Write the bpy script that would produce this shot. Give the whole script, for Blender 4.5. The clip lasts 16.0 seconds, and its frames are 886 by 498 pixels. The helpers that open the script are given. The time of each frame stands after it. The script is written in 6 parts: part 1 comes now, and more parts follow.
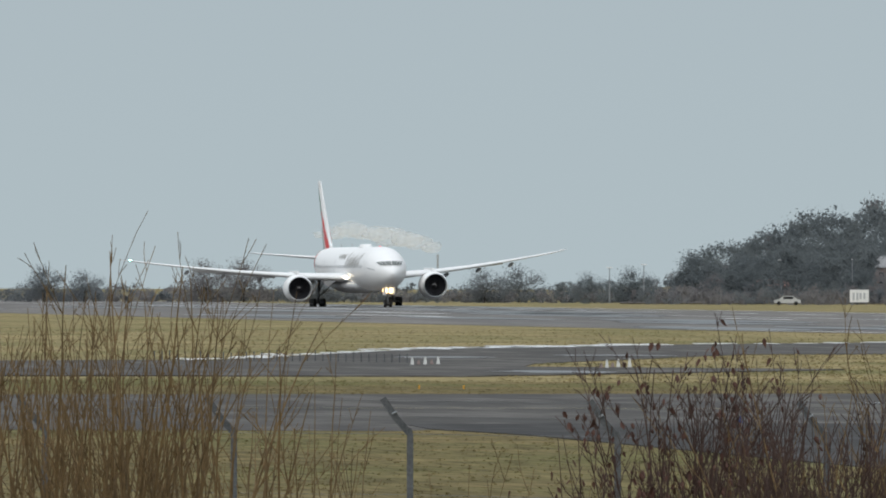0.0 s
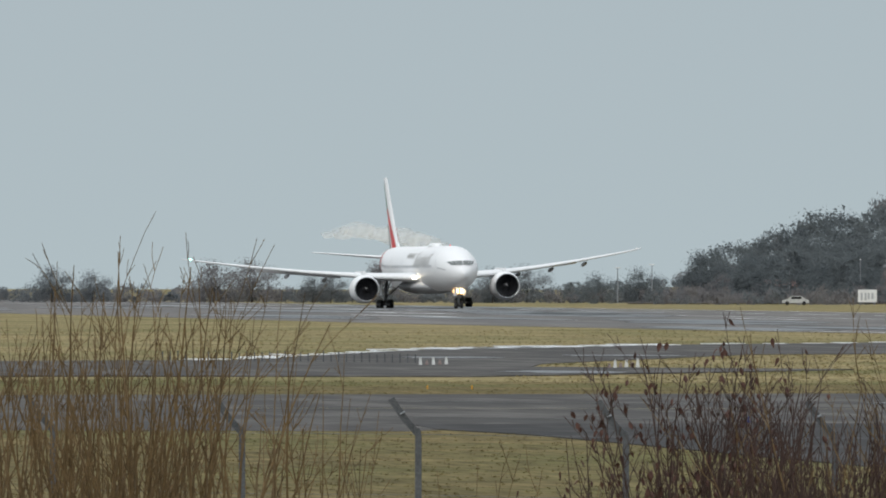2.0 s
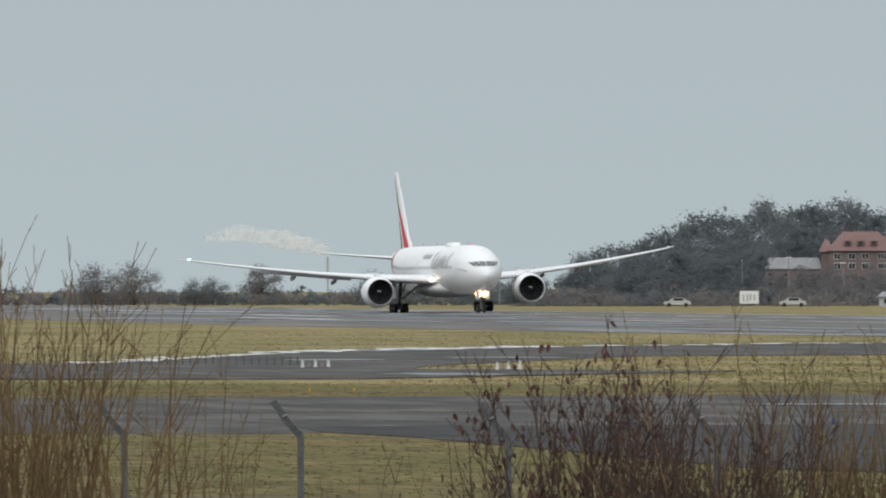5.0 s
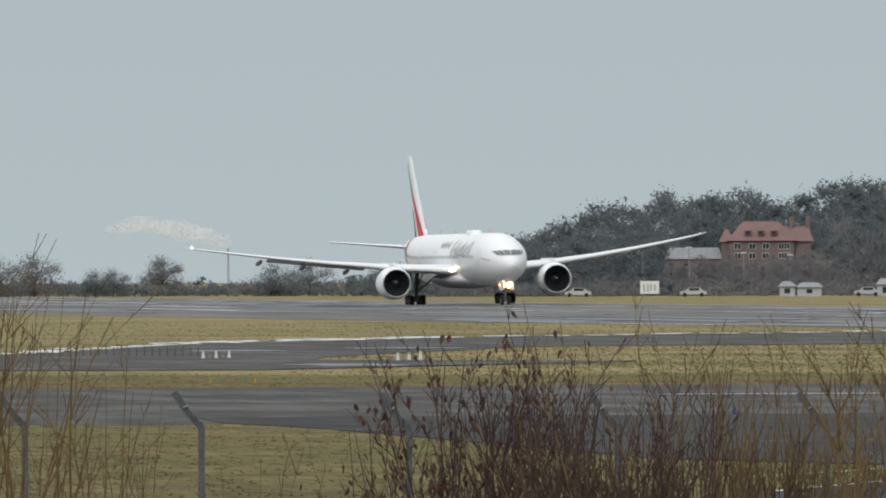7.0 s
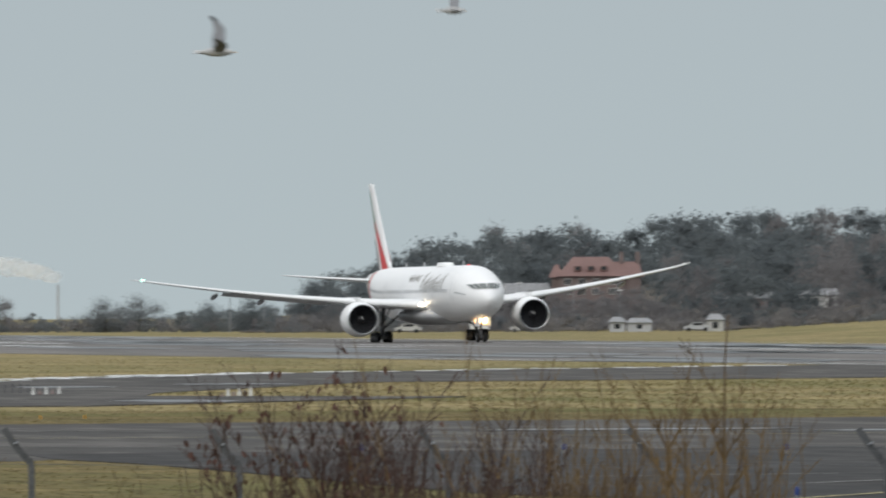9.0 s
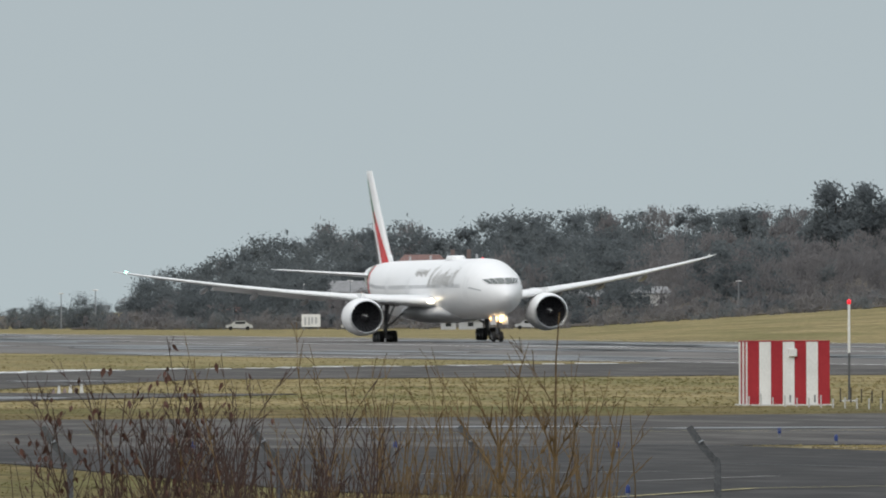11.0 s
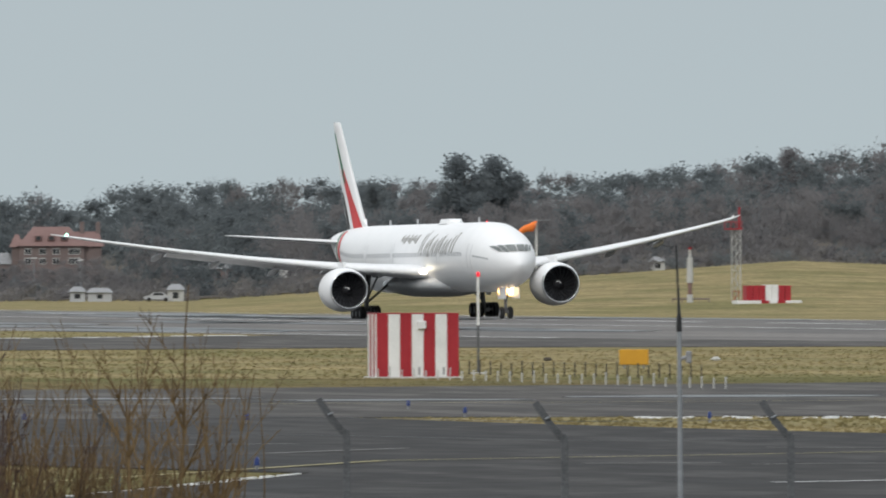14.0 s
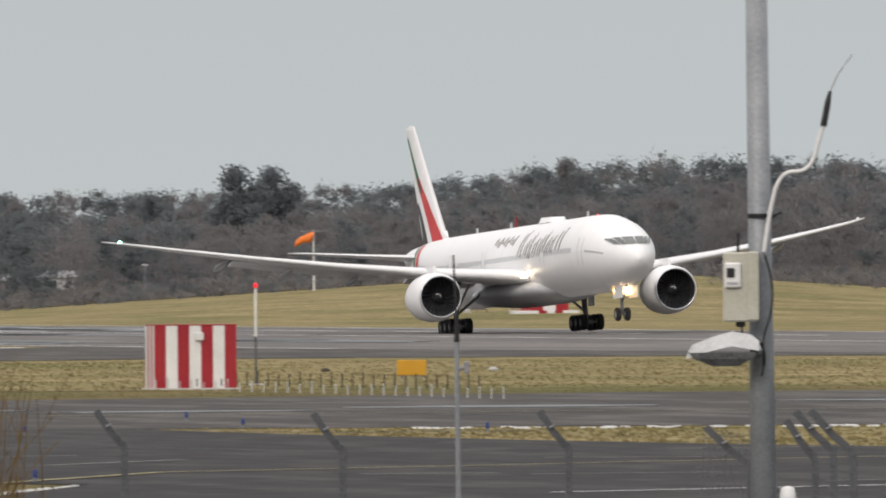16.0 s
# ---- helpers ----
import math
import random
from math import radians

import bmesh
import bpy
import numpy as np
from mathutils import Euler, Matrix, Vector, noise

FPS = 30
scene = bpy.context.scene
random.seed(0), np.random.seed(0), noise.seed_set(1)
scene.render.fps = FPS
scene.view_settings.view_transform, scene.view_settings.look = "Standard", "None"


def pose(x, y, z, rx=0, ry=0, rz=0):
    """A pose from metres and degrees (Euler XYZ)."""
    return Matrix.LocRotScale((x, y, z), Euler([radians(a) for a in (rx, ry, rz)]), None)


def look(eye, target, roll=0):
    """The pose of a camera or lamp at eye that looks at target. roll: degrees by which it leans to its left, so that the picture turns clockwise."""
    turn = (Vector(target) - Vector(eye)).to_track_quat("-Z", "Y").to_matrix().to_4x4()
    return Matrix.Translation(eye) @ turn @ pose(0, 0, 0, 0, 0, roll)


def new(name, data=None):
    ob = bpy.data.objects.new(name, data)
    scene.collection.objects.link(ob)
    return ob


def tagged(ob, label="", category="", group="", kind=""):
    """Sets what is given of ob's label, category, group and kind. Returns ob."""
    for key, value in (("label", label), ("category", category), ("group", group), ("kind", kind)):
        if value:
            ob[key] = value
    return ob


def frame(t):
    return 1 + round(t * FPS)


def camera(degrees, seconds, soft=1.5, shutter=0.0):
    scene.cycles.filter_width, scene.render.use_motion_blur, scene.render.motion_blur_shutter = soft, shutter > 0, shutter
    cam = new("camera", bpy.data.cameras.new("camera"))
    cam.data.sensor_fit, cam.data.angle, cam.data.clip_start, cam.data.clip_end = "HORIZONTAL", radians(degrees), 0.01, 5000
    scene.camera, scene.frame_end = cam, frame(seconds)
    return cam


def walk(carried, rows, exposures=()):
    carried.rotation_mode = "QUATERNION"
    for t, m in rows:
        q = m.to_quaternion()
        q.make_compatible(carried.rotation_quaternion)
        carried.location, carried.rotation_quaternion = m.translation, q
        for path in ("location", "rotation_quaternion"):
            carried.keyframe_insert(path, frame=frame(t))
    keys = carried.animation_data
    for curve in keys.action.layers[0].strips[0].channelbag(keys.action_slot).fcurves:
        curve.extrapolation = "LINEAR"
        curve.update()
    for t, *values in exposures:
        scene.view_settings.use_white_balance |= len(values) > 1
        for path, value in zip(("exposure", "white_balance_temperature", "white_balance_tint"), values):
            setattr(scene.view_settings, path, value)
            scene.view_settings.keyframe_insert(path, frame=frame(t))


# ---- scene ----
EYE = (0.0, 0.0, 3.785)
cam = camera(4.381, 16.0, soft=1.9, shutter=0.5)
# seconds, heading to the right of +y, tilt up, lean, in degrees
VIEW = [
    (0.0, 8.726, 0.157, 0.12),
    (0.5, 8.710, 0.140, 0.11),
    (1.0, 8.802, 0.133, 0.11),
    (1.5, 8.685, 0.106, 0.08),
    (2.0, 8.686, 0.158, 0.08),
    (2.5, 8.759, 0.135, 0.05),
    (3.0, 8.862, 0.121, 0.04),
    (3.5, 8.872, 0.118, 0.01),
    (3.7, 8.872, 0.123, -0.02),
    (5.8, 9.527, 0.182, -0.07),
    (6.0, 9.567, 0.160, -0.08),
    (6.5, 9.708, 0.157, -0.13),
    (7.0, 9.763, 0.122, -0.18),
    (7.5, 9.833, 0.136, -0.22),
    (8.0, 9.964, 0.175, -0.25),
    (8.5, 10.054, 0.212, -0.26),
    (9.0, 10.605, 0.296, -0.27),
    (9.5, 10.949, 0.292, -0.25),
    (9.6, 11.005, 0.265, -0.23),
    (9.7, 11.091, 0.245, -0.19),
    (11.8, 11.463, 0.390, -0.18),
    (11.9, 11.516, 0.420, -0.16),
    (12.0, 11.929, 0.422, -0.17),
    (12.1, 12.176, 0.401, -0.19),
    (12.3, 12.496, 0.207, -0.18),
    (12.5, 12.406, 0.182, -0.17),
    (13.0, 12.499, 0.137, -0.17),
    (13.5, 13.007, 0.084, -0.15),
    (14.0, 13.273, 0.139, -0.13),
    (14.1, 13.392, 0.142, -0.12),
    (14.2, 13.732, 0.160, -0.14),
    (14.4, 14.582, 0.244, -0.15),
    (14.5, 14.655, 0.259, -0.18),
    (14.6, 14.601, 0.293, -0.24),
    (15.0, 14.156, 0.273, -0.30),
    (15.5, 14.104, 0.227, -0.32),
    (16.0, 14.375, 0.188, -0.36),
]

def gaze(yaw, tilt, lean):
    a, b = radians(yaw), radians(tilt)
    way = Vector((math.sin(a) * math.cos(b), math.cos(a) * math.cos(b), math.sin(b)))
    return look(EYE, Vector(EYE) + way * 100, lean)


walk(cam, [(t, gaze(a, b, c)) for t, a, b, c in VIEW],
     exposures=[(0.0, 0.04, 6400, 9), (7.0, 0.05, 6560, 10), (13.0, 0.08, 6560, 10), (14.5, 0.15, 6540, 10), (15.0, 0.17, 6720, 12), (15.5, 0.18, 6900, 14), (16.0, 0.2, 7050, 16)])

# ---- overcast daylight ----
world = bpy.data.worlds.new("overcast")
scene.world = world
world.use_nodes = True
wn, wl = world.node_tree.nodes, world.node_tree.links
back = wn["Background"]
sky = wn.new("ShaderNodeTexSky")
sky.sky_type, sky.sun_disc = "NISHITA", False
sky.sun_elevation, sky.sun_rotation = radians(32), radians(215)
sky.air_density, sky.dust_density = 1.0, 4.0
tc, sep, ramp = wn.new("ShaderNodeTexCoord"), wn.new("ShaderNodeSeparateXYZ"), wn.new("ShaderNodeValToRGB")
wl.new(tc.outputs["Generated"], sep.inputs[0])
wl.new(sep.outputs["Z"], ramp.inputs[0])
ramp.color_ramp.elements[0].position, ramp.color_ramp.elements[0].color = 0.0, (0.44, 0.515, 0.545, 1)
ramp.color_ramp.elements[1].position, ramp.color_ramp.elements[1].color = 0.9, (1.15, 1.2, 1.25, 1)
low = ramp.color_ramp.elements.new(0.05)
low.color = (0.41, 0.475, 0.515, 1)
scale_sky, mix = wn.new("ShaderNodeVectorMath"), wn.new("ShaderNodeMix")
scale_sky.operation = "SCALE"
scale_sky.inputs["Scale"].default_value = 0.06
wl.new(sky.outputs[0], scale_sky.inputs[0])
mix.data_type = "RGBA"
mix.inputs["Factor"].default_value = 0.96
wl.new(scale_sky.outputs[0], mix.inputs["A"])
wl.new(ramp.outputs[0], mix.inputs["B"])
wl.new(mix.outputs["Result"], back.inputs["Color"])
back.inputs["Strength"].default_value = 1.0
sun = new("sun", bpy.data.lights.new("sun", "SUN"))
sun.data.energy, sun.data.angle, sun.data.color = 1.1, radians(25), (1.0, 0.97, 0.92)
sun.matrix_world = look((-300, -400, 330), (0, 0, 0))

# ---- materials ----


def material(name, c1, c2, rough=0.8, metal=0.0, size=1.0, fine=0.0, bump=0.0, spec=0.3, stretch=(1, 1, 1), per_object=0.0, emit=None, alpha=1.0):
    """Two colours mixed by coarse and fine noise in world metres; optional relief."""
    m = bpy.data.materials.new(name)
    m.use_nodes = True
    n, l = m.node_tree.nodes, m.node_tree.links
    b = n["Principled BSDF"]
    co = n.new("ShaderNodeTexCoord")
    mp = n.new("ShaderNodeMapping")
    mp.inputs["Scale"].default_value = stretch
    l.new(co.outputs["Object"], mp.inputs[0])
    t1 = n.new("ShaderNodeTexNoise")
    t1.inputs["Scale"].default_value, t1.inputs["Detail"].default_value = 1.0 / size, 5
    t2 = n.new("ShaderNodeTexNoise")
    t2.inputs["Scale"].default_value, t2.inputs["Detail"].default_value = 1.0 / (fine or size / 12), 3
    l.new(mp.outputs[0], t1.inputs["Vector"])
    l.new(mp.outputs[0], t2.inputs["Vector"])
    add = n.new("ShaderNodeMath")
    add.operation = "MULTIPLY_ADD"
    add.inputs[1].default_value, add.inputs[2].default_value = 0.5, 0.0
    l.new(t2.outputs["Fac"], add.inputs[0])
    ad2 = n.new("ShaderNodeMath")
    ad2.operation = "MULTIPLY_ADD"
    ad2.inputs[1].default_value = 0.5
    l.new(t1.outputs["Fac"], ad2.inputs[0])
    l.new(add.outputs[0], ad2.inputs[2])
    fac = ad2.outputs[0]
    if per_object:
        info = n.new("ShaderNodeObjectInfo")
        ad3 = n.new("ShaderNodeMath")
        ad3.operation = "MULTIPLY_ADD"
        ad3.inputs[1].default_value = per_object
        l.new(info.outputs["Random"], ad3.inputs[0])
        l.new(fac, ad3.inputs[2])
        fac = ad3.outputs[0]
    r = n.new("ShaderNodeValToRGB")
    r.color_ramp.elements[0].position, r.color_ramp.elements[1].position = 0.35, 0.65
    r.color_ramp.elements[0].color, r.color_ramp.elements[1].color = (*c1, 1), (*c2, 1)
    l.new(fac, r.inputs[0])
    l.new(r.outputs[0], b.inputs["Base Color"])
    b.inputs["Roughness"].default_value, b.inputs["Metallic"].default_value = rough, metal
    b.inputs["Specular IOR Level"].default_value = spec
    if emit:
        b.inputs["Emission Color"].default_value = (*emit[0], 1)
        b.inputs["Emission Strength"].default_value = emit[1]
    if bump:
        bp = n.new("ShaderNodeBump")
        bp.inputs["Strength"].default_value, bp.inputs["Distance"].default_value = bump, (fine or size / 12)
        l.new(t2.outputs["Fac"], bp.inputs["Height"])
        l.new(bp.outputs[0], b.inputs["Normal"])
    if alpha < 1:
        b.inputs["Alpha"].default_value = alpha
    return m


def grass_material(name, pale, dark):
    """Winter turf: straw and olive in patches and long drifts, with fine blades."""
    m = bpy.data.materials.new(name)
    m.use_nodes = True
    n, l = m.node_tree.nodes, m.node_tree.links
    b = n["Principled BSDF"]
    co = n.new("ShaderNodeTexCoord")
    def noise_at(scale, sx, sy, detail):
        mp = n.new("ShaderNodeMapping")
        mp.inputs["Scale"].default_value = (sx, sy, 1)
        t = n.new("ShaderNodeTexNoise")
        t.inputs["Scale"].default_value, t.inputs["Detail"].default_value = scale, detail
        l.new(co.outputs["Object"], mp.inputs[0])
        l.new(mp.outputs[0], t.inputs["Vector"])
        return t.outputs["Fac"]
    big, mid, small = noise_at(1.0, 0.05, 0.15, 6), noise_at(0.5, 0.8, 0.16, 6), noise_at(3.0, 1, 0.12, 5)
    r1 = n.new("ShaderNodeValToRGB")
    r1.color_ramp.elements[0].position, r1.color_ramp.elements[1].position = 0.38, 0.62
    r1.color_ramp.elements[0].color, r1.color_ramp.elements[1].color = (*pale[0], 1), (*pale[1], 1)
    r2 = n.new("ShaderNodeValToRGB")
    r2.color_ramp.elements[0].position, r2.color_ramp.elements[1].position = 0.3, 0.7
    r2.color_ramp.elements[0].color, r2.color_ramp.elements[1].color = (*dark[0], 1), (*dark[1], 1)
    mx = n.new("ShaderNodeMix")
    mx.data_type = "RGBA"
    l.new(big, r1.inputs[0])
    l.new(mid, r2.inputs[0])
    mx.inputs["Factor"].default_value = 0.5
    l.new(r1.outputs[0], mx.inputs["A"])
    l.new(r2.outputs[0], mx.inputs["B"])
    drift = n.new("ShaderNodeValToRGB")
    drift.color_ramp.elements[0].position, drift.color_ramp.elements[1].position = 0.45, 0.62
    drift.color_ramp.elements[1].color = (0.52, 0.52, 0.52, 1)
    l.new(noise_at(1.0, 0.06, 0.03, 4), drift.inputs[0])
    green = n.new("ShaderNodeMix")
    green.data_type = "RGBA"
    green.inputs["B"].default_value = (0.105, 0.112, 0.042, 1)
    l.new(drift.outputs[0], green.inputs["Factor"])
    l.new(mx.outputs["Result"], green.inputs["A"])
    mx = green
    m2 = n.new("ShaderNodeMix")
    m2.data_type, m2.blend_type = "RGBA", "OVERLAY"
    m2.inputs["Factor"].default_value = 0.9
    l.new(mx.outputs["Result"], m2.inputs["A"])
    l.new(small, m2.inputs["B"])
    l.new(m2.outputs["Result"], b.inputs["Base Color"])
    b.inputs["Roughness"].default_value, b.inputs["Specular IOR Level"].default_value = 0.95, 0.05
    bp = n.new("ShaderNodeBump")
    bp.inputs["Strength"].default_value, bp.inputs["Distance"].default_value = 0.6, 0.1
    l.new(small, bp.inputs["Height"])
    l.new(bp.outputs[0], b.inputs["Normal"])
    return m


def tarmac_material(name, dry, wet, wetness, spread, gloss=0.12):
    """Old asphalt with damp, shinier stretches drawn out along the way."""
    m = bpy.data.materials.new(name)
    m.use_nodes = True
    n, l = m.node_tree.nodes, m.node_tree.links
    b = n["Principled BSDF"]
    co, mp, t, r, r2 = (n.new("ShaderNode" + k) for k in ("TexCoord", "Mapping", "TexNoise", "ValToRGB", "ValToRGB"))
    mp.inputs["Scale"].default_value = (*spread, 1)
    t.inputs["Scale"].default_value, t.inputs["Detail"].default_value = 1.0, 7
    l.new(co.outputs["Object"], mp.inputs[0])
    l.new(mp.outputs[0], t.inputs["Vector"])
    fine = n.new("ShaderNodeTexNoise")
    fine.inputs["Scale"].default_value, fine.inputs["Detail"].default_value = 0.9, 5
    l.new(co.outputs["Object"], fine.inputs["Vector"])
    mx = n.new("ShaderNodeMix")
    mx.data_type, mx.blend_type = "RGBA", "OVERLAY"
    mx.inputs["Factor"].default_value = 0.8
    r.color_ramp.elements[0].position, r.color_ramp.elements[1].position = 0.4, 0.6
    r.color_ramp.elements[0].color, r.color_ramp.elements[1].color = (*wet, 1), (*dry, 1)
    l.new(t.outputs["Fac"], r.inputs[0])
    l.new(r.outputs[0], mx.inputs["A"])
    l.new(fine.outputs["Fac"], mx.inputs["B"])
    l.new(mx.outputs["Result"], b.inputs["Base Color"])
    r2.color_ramp.elements[0].position, r2.color_ramp.elements[1].position = 0.36, 0.5
    a = 0.9 - 0.55 * wetness
    r2.color_ramp.elements[0].color, r2.color_ramp.elements[1].color = (a, a, a, 1), (0.93, 0.93, 0.93, 1)
    l.new(t.outputs["Fac"], r2.inputs[0])
    l.new(r2.outputs[0], b.inputs["Roughness"])
    b.inputs["Specular IOR Level"].default_value = gloss
    bp = n.new("ShaderNodeBump")
    bp.inputs["Strength"].default_value, bp.inputs["Distance"].default_value = 0.35, 0.02
    l.new(fine.outputs["Fac"], bp.inputs["Height"])
    l.new(bp.outputs[0], b.inputs["Normal"])
    return m


def foliage_material(name, c1, c2):
    """Thin leaves and twigs, which pass part of the light on."""
    m = bpy.data.materials.new(name)
    m.use_nodes = True
    n, l = m.node_tree.nodes, m.node_tree.links
    n.remove(n["Principled BSDF"])
    co, ns, r, d, t, mx = (n.new("ShaderNode" + k) for k in ("TexCoord", "TexNoise", "ValToRGB", "BsdfDiffuse", "BsdfTranslucent", "MixShader"))
    ns.inputs["Scale"].default_value, ns.inputs["Detail"].default_value = 0.09, 6
    l.new(co.outputs["Object"], ns.inputs["Vector"])
    r.color_ramp.elements[0].position, r.color_ramp.elements[1].position = 0.35, 0.65
    r.color_ramp.elements[0].color, r.color_ramp.elements[1].color = (*c1, 1), (*c2, 1)
    l.new(ns.outputs["Fac"], r.inputs[0])
    for k, b in enumerate((d, t)):
        l.new(r.outputs[0], b.inputs["Color"])
        l.new(b.outputs[0], mx.inputs[1 + k])
    mx.inputs[0].default_value = 0.45
    l.new(mx.outputs[0], n["Material Output"].inputs["Surface"])
    return m


GRASS = grass_material("winter_grass", ((0.19, 0.155, 0.075), (0.35, 0.28, 0.15)), ((0.11, 0.095, 0.042), (0.29, 0.235, 0.12)))
VERGE = grass_material("rough_verge_grass", ((0.122, 0.099, 0.045), (0.205, 0.158, 0.077)), ((0.056, 0.052, 0.022), (0.17, 0.134, 0.062)))
TARMAC = tarmac_material("runway_asphalt", (0.168, 0.155, 0.145), (0.08, 0.075, 0.071), 0.55, (0.14, 0.016), 0.3)
APRON = tarmac_material("apron_asphalt", (0.060, 0.058, 0.057), (0.028, 0.027, 0.027), 0.3, (0.4, 0.13))
TAXI = tarmac_material("taxiway_asphalt", (0.108, 0.101, 0.095), (0.045, 0.042, 0.040), 0.35, (0.3, 0.07))
WET = material("standing_water", (0.03, 0.033, 0.036), (0.05, 0.052, 0.055), rough=0.36, size=6, spec=0.5)
SNOW = material("old_snow", (0.62, 0.64, 0.66), (0.85, 0.86, 0.88), rough=0.7, size=0.8, bump=0.5)
LINE = material("white_marking", (0.58, 0.58, 0.58), (0.8, 0.8, 0.79), rough=0.8, size=2.0)
WORN = material("worn_seam", (0.13, 0.125, 0.12), (0.27, 0.265, 0.26), rough=0.85, size=2.0)
YELLOW_LINE = material("yellow_marking", (0.24, 0.21, 0.11), (0.42, 0.37, 0.19), rough=0.8, size=2.0)
WHITE = material("aircraft_white", (0.78, 0.785, 0.79), (0.83, 0.83, 0.835), rough=0.42, size=9, fine=1.2, spec=0.5)
GREY_PAINT = material("aircraft_grey", (0.36, 0.37, 0.385), (0.45, 0.46, 0.475), rough=0.42, size=5, spec=0.4)
WING_GREY = material("wing_grey", (0.70, 0.71, 0.72), (0.78, 0.785, 0.79), rough=0.4, size=4, fine=0.6, spec=0.4)
LIP = material("bare_aluminium", (0.7, 0.71, 0.72), (0.8, 0.81, 0.82), rough=0.28, metal=1.0, size=2)
DARK = material("fan_dark", (0.012, 0.012, 0.014), (0.03, 0.03, 0.034), rough=0.75, size=0.4)
BLADE = material("fan_blade", (0.025, 0.026, 0.03), (0.06, 0.062, 0.068), rough=0.35, size=0.5, metal=0.5)
STRUT = material("gear_grey", (0.16, 0.165, 0.17), (0.3, 0.3, 0.31), rough=0.5, size=0.6)
RUBBER = material("rubber", (0.012, 0.012, 0.013), (0.03, 0.03, 0.03), rough=0.85, size=0.4)
GLASS = material("cockpit_glass", (0.012, 0.014, 0.017), (0.03, 0.033, 0.037), rough=0.08, size=2, spec=0.6)
# grey-green base carries part of the sky reflection in the cockpit panes
COCKPIT_SHEEN = material("cockpit_pane", (0.075, 0.088, 0.085), (0.15, 0.165, 0.16), rough=0.08, size=1.2, spec=0.9)
FLOOD = material("cast_aluminium", (0.46, 0.47, 0.48), (0.60, 0.61, 0.62), rough=0.55, size=0.3, fine=0.04)
RIBBED = material("ribbed_lens", (0.07, 0.073, 0.075), (0.2, 0.205, 0.21), rough=0.25, size=0.12, fine=0.02, bump=0.5, spec=0.5)
RED = material("red_paint", (0.52, 0.035, 0.04), (0.62, 0.06, 0.06), rough=0.45, size=2)
GREEN = material("green_paint", (0.02, 0.12, 0.06), (0.035, 0.18, 0.095), rough=0.45, size=2)
BLACK = material("black_paint", (0.014, 0.014, 0.015), (0.03, 0.03, 0.032), rough=0.4, size=2)
GOLD = material("gold_paint", (0.13, 0.12, 0.098), (0.2, 0.185, 0.15), rough=0.45, size=1)
LAMP = material("landing_lamp", (0.9, 0.85, 0.7), (1, 0.95, 0.8), rough=0.3, emit=((1.0, 0.80, 0.48), 7))
WINGLAMP = material("wing_lamp", (0.9, 0.85, 0.7), (1, 0.95, 0.8), rough=0.3, emit=((1.0, 0.86, 0.62), 9))
NAVGREEN = material("green_lamp", (0.1, 0.8, 0.5), (0.2, 0.9, 0.6), emit=((0.35, 1.0, 0.75), 7))
REDLAMP = material("red_lamp", (0.6, 0.02, 0.03), (0.7, 0.03, 0.04), rough=0.3, emit=((1.0, 0.03, 0.06), 0.7))
STEEL = material("galvanised_steel", (0.20, 0.215, 0.23), (0.31, 0.325, 0.34), rough=0.55, metal=0.25, size=0.35, fine=0.03, spec=0.35)
POST = material("weathered_post", (0.055, 0.058, 0.062), (0.12, 0.125, 0.13), rough=0.75, size=0.4, fine=0.03)
CREAM = material("cream_cabinet", (0.42, 0.41, 0.34), (0.52, 0.51, 0.44), rough=0.5, size=0.5, fine=0.04)
HUTRED = material("hut_red", (0.28, 0.017, 0.027), (0.38, 0.03, 0.038), rough=0.55, size=0.8, fine=0.08)
HUTWHITE = material("hut_white", (0.62, 0.62, 0.61), (0.78, 0.78, 0.77), rough=0.55, size=0.8, fine=0.08)
ORANGE = material("windsock_orange", (0.75, 0.16, 0.03), (0.85, 0.24, 0.05), rough=0.7, size=0.6)
SIGNYELLOW = material("sign_yellow", (0.51, 0.255, 0.022), (0.59, 0.31, 0.03), rough=0.5, size=0.5)
BLUE = material("blue_lens", (0.015, 0.03, 0.12), (0.025, 0.05, 0.2), rough=0.3, size=0.2)
# emissive colour imitating the warm bloom round the landing lamps
GLOW = material("lamp_bloom", (0.9, 0.6, 0.3), (0.95, 0.65, 0.35), rough=0.3, emit=((1.0, 0.56, 0.2), 1.1))
ROOF = material("clay_tiles", (0.17, 0.105, 0.096), (0.215, 0.135, 0.124), rough=0.8, size=3, fine=0.35, bump=0.4)
BRICK = material("dull_brick", (0.15, 0.118, 0.112), (0.195, 0.152, 0.142), rough=0.85, size=2, fine=0.3)
RENDERWALL = material("pale_render", (0.40, 0.40, 0.39), (0.52, 0.52, 0.50), rough=0.85, size=3)
# base colours lifted towards blue-grey to carry the haze of the far air
HAZED_PINE = foliage_material("hazed_pine_foliage", (0.142, 0.160, 0.170), (0.168, 0.186, 0.190))
HAZED_SCRUB = foliage_material("hazed_bare_scrub", (0.19, 0.184, 0.188), (0.228, 0.218, 0.218))
HAZED_HEDGE = foliage_material("hazed_hedge", (0.16, 0.174, 0.184), (0.186, 0.197, 0.204))
LITTER = material("leaf_litter", (0.075, 0.066, 0.056), (0.13, 0.115, 0.098), rough=0.95, size=9, fine=0.6, spec=0.05)
BARK = material("bark", (0.04, 0.034, 0.028), (0.08, 0.068, 0.056), rough=0.9, size=1)
WILLOW = material("willow_shoots", (0.058, 0.037, 0.017), (0.168, 0.109, 0.048), rough=0.7, size=0.7, fine=0.08, per_object=0.1)
